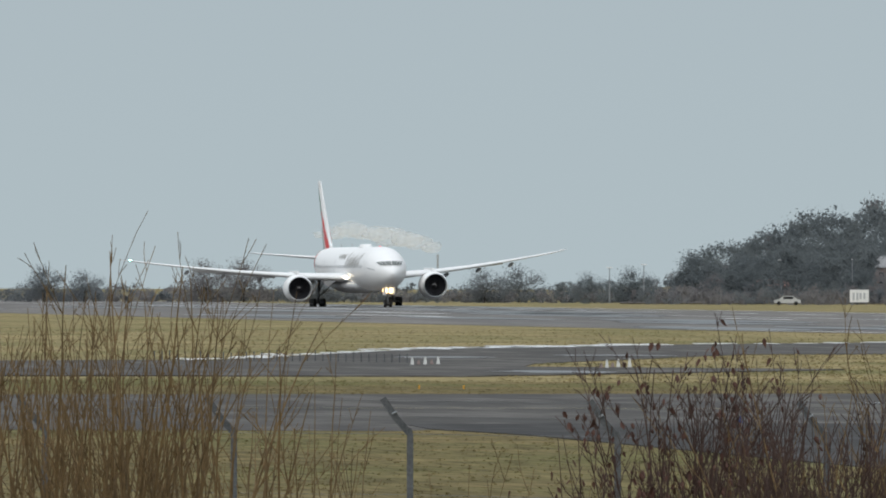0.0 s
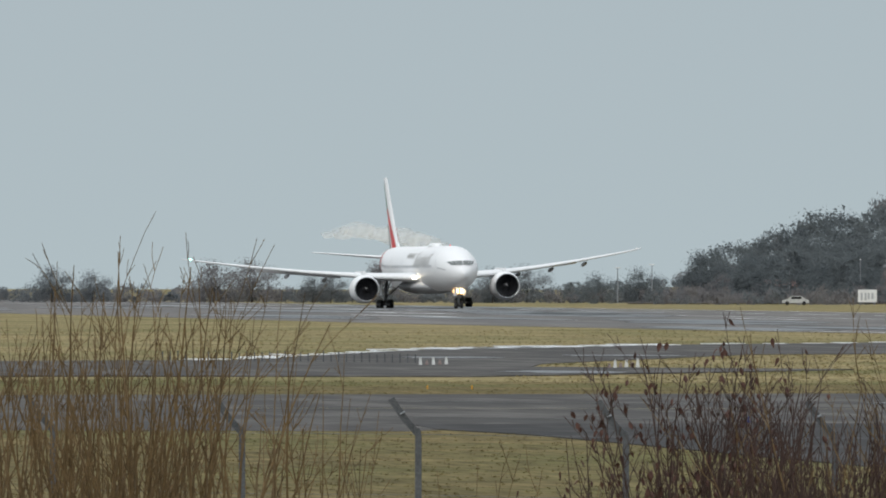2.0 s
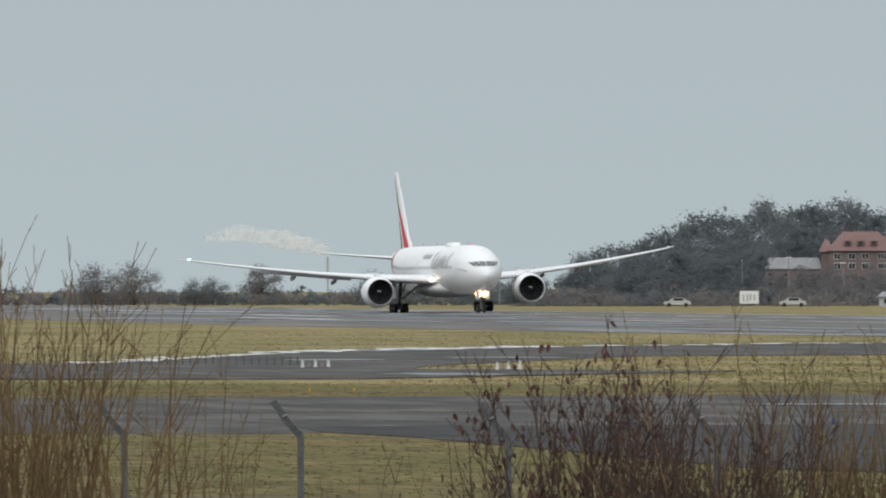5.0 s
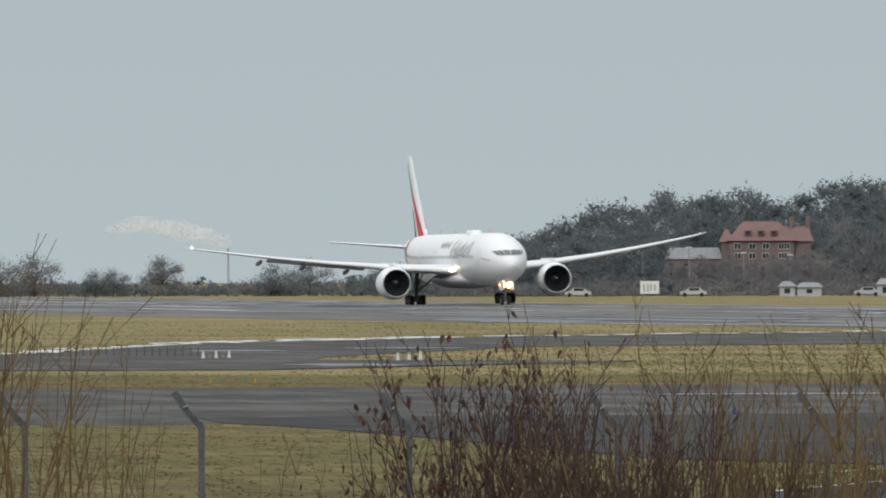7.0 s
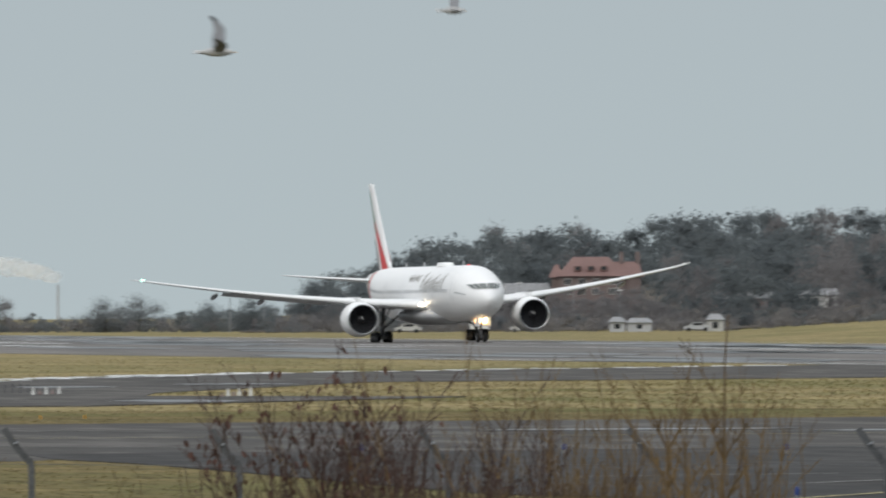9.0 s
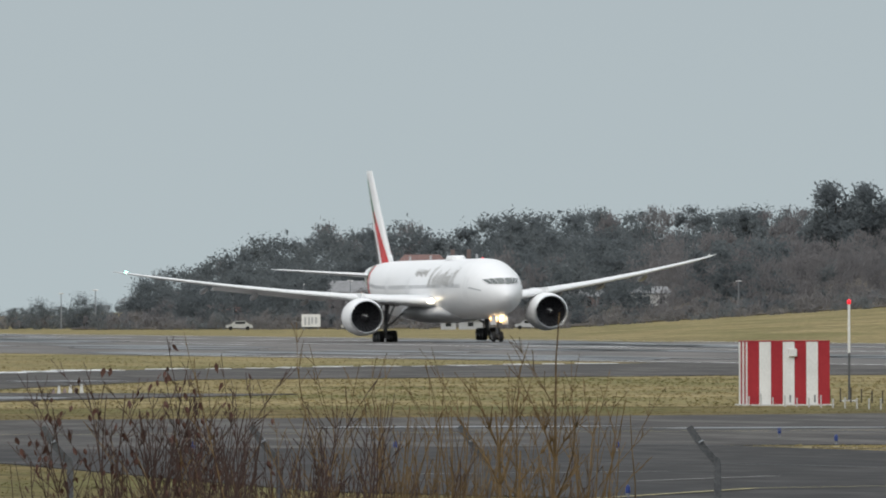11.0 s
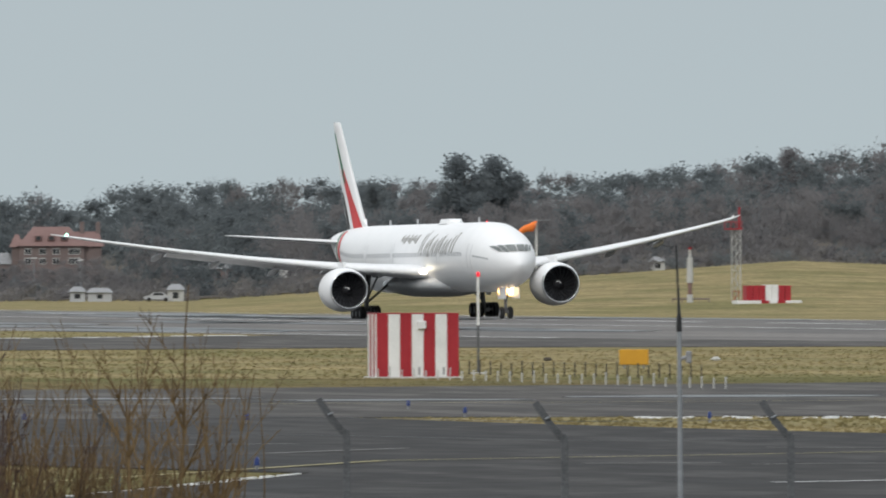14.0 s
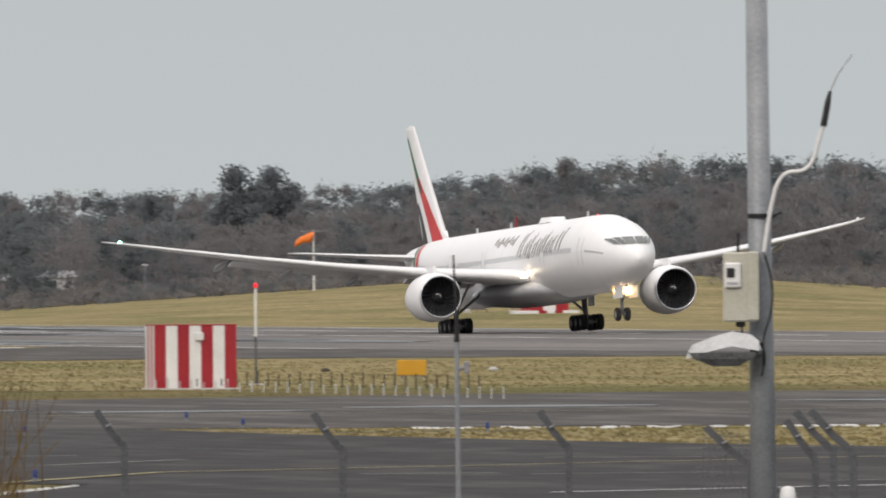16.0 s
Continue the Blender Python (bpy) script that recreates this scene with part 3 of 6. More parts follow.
def build_airliner():
    p = thing("airliner", "white twin-engine airliner rolling on the runway, lamps lit", "airplane")
    bm = bmesh.new()
    xs = [0, 0.1, 0.25, 0.5, 0.8, 1.3, 1.8, 2.4, 3, 3.7, 4.5, 5.5, 6.5, 7.8, 9, 10.2, 11.5] + [14 + 3 * k for k in range(12)] + [50, 52, 54, 56, 58, 60, 62, 64, 66, 68, 70, 71.5, 73, 73.9]
    rings = []
    for x in xs:
        r, z = fuselage_at(x)
        top = 1.0 if x > 9 else 1.0 - 0.10 * (1 - abs(x - 3.5) / 5.5 if abs(x - 3.5) < 5.5 else 0)
        rings.append([Vector((-x - MG, r * math.cos(2 * math.pi * k / 40), z + r * math.sin(2 * math.pi * k / 40) * (top if k < 20 else 1))) for k in range(40)])
    loft(bm, rings)
    bmesh.ops.recalc_face_normals(bm, faces=bm.faces)
    part("fuselage", bm, WHITE, p, smooth=True)
    # belly fairing
    bm = bmesh.new()
    rings = []
    for x, w, zt, zb in ((19, 1.2, 3.2, 2.6), (22, 3.0, 4.1, 2.15), (27, 3.6, 4.3, 1.95), (36, 3.6, 4.3, 1.95), (42, 2.8, 4.0, 2.2), (46, 1.0, 3.2, 2.6)):
        rings.append([Vector((-x - MG, w * math.cos(a), (zt + zb) / 2 + (zt - zb) / 2 * math.sin(a))) for a in (2 * math.pi * k / 20 for k in range(20))])
    loft(bm, rings)
    bmesh.ops.recalc_face_normals(bm, faces=bm.faces)
    part("belly_fairing", bm, GREY_PAINT, p, "grey rounded belly fairing", smooth=True)
    # cockpit panes follow the hull
    for side in (-1, 1):
        for a0, a1, z0, z1 in ((59, 88, 5.92, 6.48), (45, 57, 5.9, 6.46), (34, 43, 5.93, 6.4)):
            bm = bmesh.new()
            cockpit_pane(bm, a0, a1, z0, z1, side)
            part("cockpit_window", bm, COCKPIT_SHEEN, p, "cockpit window with reflected sky in its colour")
    for side in (-1, 1):
        # cabin windows, one strip of small panes a side
        bm = bmesh.new()
        for k in range(92):
            x = 9.5 + k * 0.56
            if 17.5 < x < 19 or 36 < x < 37.2 or 47 < x < 48:
                continue
            hull_patch(bm, x, x + 0.26, 3, 10, side, 0.012, 1, 1)
        tagged(part("cabin_windows", bm, GREY_PAINT, p, "long row of small cabin windows"), kind="stuff")
        for x in (6.8, 17.7, 36.2, 47.1, 60.5):
            for a in (x, x + 1.05):
                bm = bmesh.new()
                hull_patch(bm, a, a + 0.07, -16, 26, side, 0.012, 1, 6)
                part("door_seam", bm, GREY_PAINT, p)
        bm = bmesh.new()
        hull_patch(bm, 3.2, 6.3, 4, 7, side, 0.012, 4, 1)
        part("nose_stripe", bm, GREY_PAINT, p, "thin dark line below the cockpit")
        # large gold mark: plain slanted shapes
        for x0, w, a0, a1 in ((13.0, 1.5, 8, 46), (15.4, 0.8, 6, 34), (16.7, 0.8, 6, 32), (18.0, 0.4, 8, 44), (19.0, 0.9, 6, 36), (20.5, 1.0, 8, 33), (22.2, 0.5, 2, 44), (23.3, 0.9, 8, 33), (25.0, 1.1, 6, 52)):
            for u0, b0, b1 in ((x0, a0, a1), (x0 + 0.62 * w + 0.1, a0 + 2, a1 - 6)):
                bm = bmesh.new()
                hull_patch(bm, u0, u0 + 0.15 * w + 0.10, b0, b1, side, 0.015, 2, 4, slant=-0.6)
                part("gold_mark", bm, GOLD, p)
        # smaller second mark behind it
        for k in range(9):
            bm = bmesh.new()
            hull_patch(bm, 28.2 + 0.75 * k, 28.6 + 0.75 * k, 26 + (k % 3) * 3, 44 - (k % 2) * 6, side, 0.014, 1, 3, slant=-0.3)
            part("gold_mark", bm, GOLD, p)
    # red band round the tail and roof fittings
    for x0, x1, mat, name in ((58.5, 60.0, RED, "red_band"), (60.4, 61.6, GREEN, "green_band")):
        for side in (-1, 1):
            bm = bmesh.new()
            hull_patch(bm, x0, x1, -35, 60, side, 0.014, 2, 10, slant=4.0)
            part(name, bm, mat, p)
    bm = bmesh.new()
    loft(bm, [[Vector((-x - MG, y * w, 8.5 + z)) for y, z in ((-1, 0), (-0.7, t), (0.7, t), (1, 0))] for x, w, t in ((23.4, 0.3, 0.1), (24.3, 0.8, 0.42), (27.2, 0.85, 0.45), (29.6, 0.3, 0.1))])
    part("antenna_dome", bm, WHITE, p, "low white antenna dome on the roof", smooth=False)
    bm = bmesh.new()
    for x in (15.0, 39.0, 50.0):
        bm = bmesh.new()
        box(bm, (-x - MG - 0.25, -0.05, 8.4), (-x - MG + 0.25, 0.05, 9.0), 0.02)
        part("blade_antenna", bm, GREY_PAINT, p)
    bm = bmesh.new()
    box(bm, (-12.2 - MG, -0.08, 8.5), (-12.0 - MG, 0.08, 8.66), 0.03)
    part("beacon", bm, REDLAMP, p, "small red beacon")
    # fin
    bm = bmesh.new()
    rings = []
    for v in (0, 0.25, 0.5, 0.75, 0.97, 1.0):
        z, le, te, t = 8.0 + 10.35 * v, -59.5 - 10.2 * v, -67.8 - 4.7 * v, 0.42 - 0.27 * v
        rings.append([Vector((le + (te - le) * u - MG, t * w * (0.5 if v == 1 else 1), z)) for u, w in ((0, 0), (0.05, 0.5), (0.2, 0.9), (0.4, 1), (0.7, 0.65), (1, 0.05), (1, -0.05), (0.7, -0.65), (0.4, -1), (0.2, -0.9), (0.05, -0.5))])
    loft(bm, rings)
    bmesh.ops.recalc_face_normals(bm, faces=bm.faces)
    part("fin", bm, WHITE, p, "tall white fin with flag colours", smooth=False)
    bm = bmesh.new()
    loft(bm, [[Vector((x - MG, w, z)) for x, w, z in ((-53.5, 0, 8.0), (-60.5, 0.3, 8.0), (-60.5, -0.3, 8.0))], [Vector((x - MG, w, z)) for x, w, z in ((-59.6, 0, 8.6), (-60.6, 0.2, 9.2), (-60.6, -0.2, 9.2))]])
    part("fin_root", bm, WHITE, p)
    for side in (-1, 1):
        for a0, a1, b0, b1, v0, v1, mat, nm in ((0.42, 0.62, 0.80, 0.95, 0.44, 0.90, GREEN, "green_swoosh"), (0.07, 0.44, 0.44, 0.70, 0.02, 0.56, RED, "red_swoosh"), (0.70, 0.99, 0.88, 0.99, 0.02, 0.36, BLACK, "black_swoosh")):
            bm = bmesh.new()
            swoosh(bm, a0, a1, b0, b1, v0, v1, side)
            thicken(part(nm, bm, mat, p), 0.02)
    # tailplane
    for side in (-1, 1):
        bm = bmesh.new()
        rings = []
        for y, le, te, z, t in ((0.6, -62.5, -69.8, 7.0, 0.5), (5, -66.4, -70.9, 7.45, 0.32), (9.8, -70.2, -72.3, 7.95, 0.16), (10.7, -71.5, -72.6, 8.05, 0.06)):
            rings.append([Vector((le + (te - le) * u - MG, side * y, z + t * w)) for u, w in ((0, 0), (0.1, 0.5), (0.4, 0.6), (1, 0.02), (0.5, -0.45), (0.1, -0.4))])
        loft(bm, rings)
        bmesh.ops.recalc_face_normals(bm, faces=bm.faces)
        part("tailplane", bm, WING_GREY, p, "pale swept tailplane", smooth=False)
    wings = []
    for side in (-1, 1):
        bm = bmesh.new()
        pivot = Vector((-30 - MG, side * 3.0, 4.15))
        loft(bm, [[v - pivot for v in ring] for ring in wing_sections(side)])
        bmesh.ops.recalc_face_normals(bm, faces=bm.faces)
        w = part("wing", bm, WING_GREY, p, "long pale swept wing with raked tip", smooth=True)
        w.location = pivot
        wings.append((w, side, pivot))
        # flap, let down a little, with track fairings below
        bm = bmesh.new()
        for y0, y1, xa, za, xb, zb in ((3.4, 9.0, -38.4, 4.1, -38.7, 4.6), (11.2, 22.5, -39.1, 4.85, -43.1, 6.3)):
            rows = []
            for y, x, z in ((y0, xa, za), (y1, xb, zb)):
                rows.append([Vector((x + dx - MG, side * y, z + dz)) - pivot for dx, dz in ((0.25, 0.02), (-0.5, -0.06), (-1.7, -0.34), (-0.5, -0.2))])
            loft(bm, rows)
        part("flap", bm, WING_GREY, w, "trailing-edge flaps let down a little")
        for y, x, z in ((6.3, -38.4, 4.0), (13.5, -39.6, 4.75), (18.5, -41.5, 5.45), (23.5, -43.4, 6.2)):
            bm = bmesh.new()
            c = Vector((x - MG, side * y, z)) - pivot
            loft(bm, [[c + Vector((dx, r * math.cos(a), dz + 0.9 * r * math.sin(a))) for a in (2 * math.pi * k / 8 for k in range(8))] for dx, r, dz in ((2.6, 0.04, 0.0), (1.4, 0.26, -0.15), (-0.6, 0.3, -0.4), (-1.9, 0.05, -0.62))])
            part("flap_fairing", bm, GREY_PAINT, w)
        bm = bmesh.new()
        c = Vector((-45.3 - MG, side * 31.3, 8.0)) - pivot
        bmesh.ops.create_icosphere(bm, subdivisions=2, radius=0.16, matrix=Matrix.Translation(c))
        part("tip_lamp", bm, NAVGREEN if side < 0 else HUTWHITE, w, "small wing-tip lamp")
        bm = bmesh.new()
        bmesh.ops.create_icosphere(bm, subdivisions=2, radius=0.30, matrix=Matrix.Translation((-22.6 - MG, side * 3.45, 4.3)) @ Matrix.Diagonal((0.6, 1.3, 0.8, 1)))
        part("wing_root_lamp", bm, WINGLAMP, p, "lit lamp in the wing root")
        build_engine(p, side)
    # main gear
    for side in (-1, 1):
        y = side * 5.5
        bm = bmesh.new()
        rod(bm, (0, y, 0.7), (0.1, y - side * 0.35, 4.4), 0.2, 0.26, 12)
        g = part("main_gear", bm, STRUT, p, "stout main landing gear leg", smooth=True)
        bm = bmesh.new()
        rod(bm, (0, y, 1.5), (0.2, y - side * 2.6, 3.6), 0.11)
        rod(bm, (0, y, 1.6), (2.4, y - side * 0.6, 3.9), 0.09)
        part("brace", bm, STRUT, g)
        bm = bmesh.new()
        rod(bm, (-1.6, y, 0.66), (1.6, y, 0.66), 0.17)
        for x in (-1.46, 0, 1.46):
            rod(bm, (x, y - 0.7, 0.66), (x, y + 0.7, 0.66), 0.09)
        part("bogie_beam", bm, STRUT, g)
        for x in (-1.46, 0, 1.46):
            for s in (-1, 1):
                wheel(g, (x, y + s * 0.7, 0.66))
        bm = bmesh.new()
        box(bm, (-0.9, y + side * 0.42, 2.0), (0.9, y + side * 0.5, 4.3), 0.03)
        part("gear_door", bm, WHITE, g, "white leg door")
    xn = -5.9 - MG
    bm = bmesh.new()
    rod(bm, (xn, 0, 0.5), (xn - 0.15, 0, 3.2), 0.13, 0.17, 12)
    g = part("nose_gear", bm, STRUT, p, "slim nose landing gear leg", smooth=True)
    bm = bmesh.new()
    rod(bm, (xn + 0.02, 0, 1.4), (xn + 1.8, 0, 2.9), 0.07)
    rod(bm, (xn, -0.5, 0.53), (xn, 0.5, 0.53), 0.08)
    part("drag_brace", bm, STRUT, g)
    for s in (-1, 1):
        wheel(g, (xn, s * 0.38, 0.53), 0.53, 0.4)
        bm = bmesh.new()
        box(bm, (xn - 0.2, s * 0.62 - 0.03, 1.75), (xn + 2.6, s * 0.62 + 0.03, 2.75), 0.02)
        part("gear_door", bm, WHITE, g, "white nose gear door")
    for y, z in ((-0.36, 2.4), (0.36, 2.4)):
        bm = bmesh.new()
        turned(bm, [(0.05, 0.02), (0.0, 0.31), (-0.12, 0.33), (-0.26, 0.2)], 20, centre=(xn + 0.28, y, z))
        lamp = part("landing_lamp", bm, LAMP, g, "glowing landing lamp")
        # added glowing ring that stands in for the bloom of the lamp
        bm = bmesh.new()
        turned(bm, [(-0.02, 0.33), (0.04, 0.45), (-0.02, 0.46), (-0.16, 0.34)], 20, centre=(xn + 0.28, y, z))
        part("bloom_ring", bm, GLOW, lamp, "warm glowing ring imitating lamp bloom")
    return p, wings


airliner, airliner_wings = build_airliner()
ROLLING = [(0.0, 1604.1), (3.5, 1494.0), (6.0, 1385.4), (7.0, 1341.4), (8.0, 1296.3), (9.6, 1220.3), (12.5, 1068.2), (14.5, 955.9), (15.5, 898.9), (16.0, 871.1)]

# ---- far land: woods, hedges, house ----
PROFILE = [(8.5, 0.0), (9.75, 0.01), (9.9, 0.06), (10.0, 0.15), (10.15, 0.195), (10.32, 0.26), (10.46, 0.31), (10.7, 0.36), (10.88, 0.398), (11.12, 0.43), (11.24, 0.425), (11.29, 0.37), (11.42, 0.39), (11.58, 0.42), (11.83, 0.458), (12.07, 0.476), (12.36, 0.468), (12.64, 0.492), (12.75, 0.466), (12.95, 0.478),
           (13.2, 0.48), (14.0, 0.51), (14.6, 0.56), (15.27, 0.62), (15.8, 0.645), (16.7, 0.635), (22, 0.55), (30, 0.3)]


def crest(az):
    return float(np.interp(az, [a for a, _ in PROFILE], [e for _, e in PROFILE]))


class Clumps:
    """Collects many small foliage blades in loose lumps into one mesh."""

    def __init__(self):
        self.v, self.f, self.m, self.n = [], [], [], 0
        self.rng = np.random.default_rng(17)

    def push(self, v, f, mat):
        self.v.append(v)
        self.f.append(f + self.n)
        self.m.append(np.full(len(f), mat, dtype=np.int32))
        self.n += len(v)

    def crown(self, base, h, r, mat, blobs=8, blades=15, size=0.3, low=0.3, tall=1.0):
        g = self.rng
        for _ in range(blobs):
            a, q = g.uniform(0, 6.283), math.sqrt(g.random()) * 0.75
            c = np.array(base) + (r * q * math.cos(a), r * q * math.sin(a), h * g.uniform(low, 0.9))
            br = r * g.uniform(0.3, 0.52)
            d = g.normal(0, 1, (blades, 3)) * (1, 1, 0.7)
            d *= (br * g.uniform(0.1, 1.1, blades) / np.linalg.norm(d, axis=1))[:, None]
            s = size * g.uniform(0.5, 1.4, blades)
            tri = (c + d)[:, None, :] + g.normal(0, 0.75, (blades, 3, 3)) * s[:, None, None] * (1, 1, tall)
            self.push(tri.reshape(-1, 3), np.arange(blades * 3).reshape(-1, 3), mat)

    def mesh(self, name, mats):
        me = bpy.data.meshes.new(name)
        v, f, m = np.concatenate(self.v), np.concatenate(self.f), np.concatenate(self.m)
        me.vertices.add(len(v))
        me.vertices.foreach_set("co", v.astype(np.float32).ravel())
        me.loops.add(len(f) * 3)
        me.loops.foreach_set("vertex_index", f.astype(np.int32).ravel())
        me.polygons.add(len(f))
        me.polygons.foreach_set("loop_start", np.arange(0, len(f) * 3, 3, dtype=np.int32))
        for q in mats:
            me.materials.append(q)
        me.polygons.foreach_set("material_index", m)
        me.update(calc_edges=True)
        me.validate()
        return me

    def done(self, name, mats, label, category):
        return tagged(new(name, self.mesh(name, mats)), label, category, kind="stuff")


def build_wood_floor():
    """Dark litter under the trees, following the land."""
    azs, ds = [9.6 + 0.25 * k for k in range(50)], [1905, 1960, 2050, 2150, 2250, 2350, 2450, 2550, 2650, 2750]
    verts = []
    for d in ds:
        for a in azs:
            p = at(a, d)
            verts.append((p.x, p.y, rise(p.x, p.y) + 0.15))
    n = len(azs)
    me = bpy.data.meshes.new("ground_wood")
    me.from_pydata(verts, [], [(i * n + k, i * n + k + 1, (i + 1) * n + k + 1, (i + 1) * n + k) for i in range(len(ds) - 1) for k in range(n - 1)])
    me.materials.append(LITTER)
    tagged(new("ground_wood", me), "dark leaf litter under the wood", "ground", kind="structure")


build_wood_floor()


def build_woods():
    random.seed(11)
    w = Clumps()
    for d in (1960, 2040, 2120, 2210, 2300, 2390, 2480, 2570, 2650):
        az = 9.2
        while az < 18.6:
            az += random.uniform(0.075, 0.15)
            dd = d + random.uniform(-35, 35)
            by_house = dd < 2230 and 10.82 < az < 11.72
            if by_house and dd > 2125:
                continue
            p = at(az, dd)
            p.z = rise(p.x, p.y) - 0.3
            top = 3.785 + dd * math.tan(radians(crest(az)))
            h = top - p.z
            front = (2650 - d) / 700
            h *= random.uniform(0.9, 1.08) if d > 2400 else random.uniform(0.6, 0.95) * (1 - 0.2 * front)
            h = random.uniform(4.6, 6.2) if by_house else max(2.5, min(18, h))
            bare = by_house or random.random() < (0.75 if d < 2250 and az > 12.3 else 0.2 if az > 13 and d < 2500 else 0.1)
            if by_house:
                w.crown(p + Vector((random.uniform(1.5, 2.5), 0, 0)), h * 0.8, h * 0.45, 1, blobs=10, blades=150, size=0.09, low=0.02, tall=1.8)
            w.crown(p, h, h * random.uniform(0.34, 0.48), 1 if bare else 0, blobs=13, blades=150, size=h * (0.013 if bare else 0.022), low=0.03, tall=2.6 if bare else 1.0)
    w.done("woods", [HAZED_PINE, HAZED_SCRUB], "dense hazy pine wood with bare brown trees on a rise", "woods")
    h = Clumps()
    for d in (2000, 2060, 2130):
        az = 2.0
        while az < 10.2:
            az += random.uniform(0.04, 0.09)
            p = at(az, d + random.uniform(-15, 15))
            hh = random.uniform(1.3, 2.4) * (1.4 if d > 2100 else 1)
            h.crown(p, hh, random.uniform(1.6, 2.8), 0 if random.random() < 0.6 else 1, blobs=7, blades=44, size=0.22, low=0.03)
    # scrub along the foot of the wood
    az = 9.7
    while az < 18.5:
        az += random.uniform(0.012, 0.03)
        p = at(az, random.uniform(1865, 1965))
        p.z = rise(p.x, p.y)
        h.crown(p, random.uniform(1.2, 3.2), random.uniform(1.4, 2.8), 1 if random.random() < 0.7 else 0, blobs=6, blades=44, size=0.17, low=0.02, tall=1.5)
    # heaps of brush on the bank
    for az, d, hh in ((15.72, 1500, 1.4), (15.8, 1505, 1.6), (15.88, 1500, 1.2), (16.3, 1560, 2.0), (16.5, 1570, 2.4), (16.7, 1575, 2.2), (14.2, 1640, 1.5)):
        p = at(az, d)
        p.z = rise(p.x, p.y)
        h.crown(p, hh, 2.2, 1, blobs=6, blades=40, size=0.12, low=0.05)
    h.done("hedge", [HAZED_HEDGE, HAZED_SCRUB], "long hazy hedge and scrub along the field", "hedge")


build_woods()


def build_tree(az, d, h, r, mat, label, seed, lean=0.0):
    random.seed(seed)
    p = at(az, d)
    p.z = rise(p.x, p.y)
    t = thing("tree", label, "tree", Matrix.Translation(p), group="field trees")
    bm = bmesh.new()
    rod(bm, (0, 0, -0.3), (0.2, 0, h * 0.45), 0.035 * h, 0.02 * h, 7)
    for k in range(9):
        a = k * 2.4
        z = h * random.uniform(0.25, 0.5)
        rod(bm, (0.1, 0, z), (r * 0.6 * math.cos(a), r * 0.6 * math.sin(a), z + h * random.uniform(0.15, 0.4)), 0.012 * h, 0.004 * h, 5)
    part("trunk", bm, BARK, t)
    c = Clumps()
    c.crown(Vector((0, 0, 0)), h, r, 0, blobs=34, blades=260, size=0.02 * h, low=0.08)
    part("crown", c.mesh("crown", [mat]), None, t)


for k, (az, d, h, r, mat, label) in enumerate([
        (13.36, 2300, 18.6, 6.2, HAZED_PINE, "tall hazy pine standing above the wood"), (13.54, 2320, 17.8, 6.0, HAZED_PINE, "tall hazy pine standing above the wood"), (12.93, 2500, 12.5, 2.2, HAZED_PINE, "slim hazy pine above the wood"),
        (8.37, 2090, 6.4, 4.2, HAZED_SCRUB, "bare tree in the hedge"), (15.0, 2500, 15.5, 5, HAZED_SCRUB, "bare brown tree above the wood"), (6.75, 1980, 5.4, 4.2, HAZED_HEDGE, "rounded hazy tree in the hedge"), (6.95, 2000, 4.6, 4.0, HAZED_HEDGE, "rounded hazy tree in the hedge"),
        (7.55, 1990, 6.2, 5.0, HAZED_SCRUB, "bare tree in the hedge"), (7.74, 2010, 6.4, 5.2, HAZED_SCRUB, "bare tree in the hedge"), (8.04, 1985, 4.0, 3.4, HAZED_HEDGE, "rounded hazy tree in the hedge"), (8.13, 1990, 4.2, 3.4, HAZED_HEDGE, "rounded hazy tree in the hedge"),
        (8.93, 1995, 5.0, 4.6, HAZED_HEDGE, "rounded hazy tree in the hedge"), (9.1, 2015, 5.4, 5.0, HAZED_HEDGE, "rounded hazy tree in the hedge"), (9.45, 2000, 4.4, 4.0, HAZED_PINE, "hazy evergreen in the hedge"), (9.66, 1990, 5.2, 4.4, HAZED_PINE, "hazy evergreen in the hedge"), (9.97, 2005, 8.0, 4.8, HAZED_PINE, "hazy evergreen at the end of the wood"), (10.2, 1990, 7.5, 4.0, HAZED_PINE, "hazy evergreen at the end of the wood")]):
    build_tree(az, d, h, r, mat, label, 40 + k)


def face_camera(az, d, z=0.0, turn=0.0):
    """Pose with its -y side towards the camera."""
    return Matrix.Translation(at(az, d, z)) @ pose(0, 0, 0, 0, 0, -az + turn)


def hipped(bm, x0, x1, y0, y1, z0, z1, a0, a1):
    """A hipped roof over a rectangle, with its ridge from a0 to a1."""
    ym = (y0 + y1) / 2
    loft(bm, [[Vector(v) for v in ((x0, y0, z0), (x1, y0, z0), (x1, y1, z0), (x0, y1, z0))], [Vector(v) for v in ((a0, ym - 0.1, z1), (a1, ym - 0.1, z1), (a1, ym + 0.1, z1), (a0, ym + 0.1, z1))]])
    bmesh.ops.recalc_face_normals(bm, faces=bm.faces)


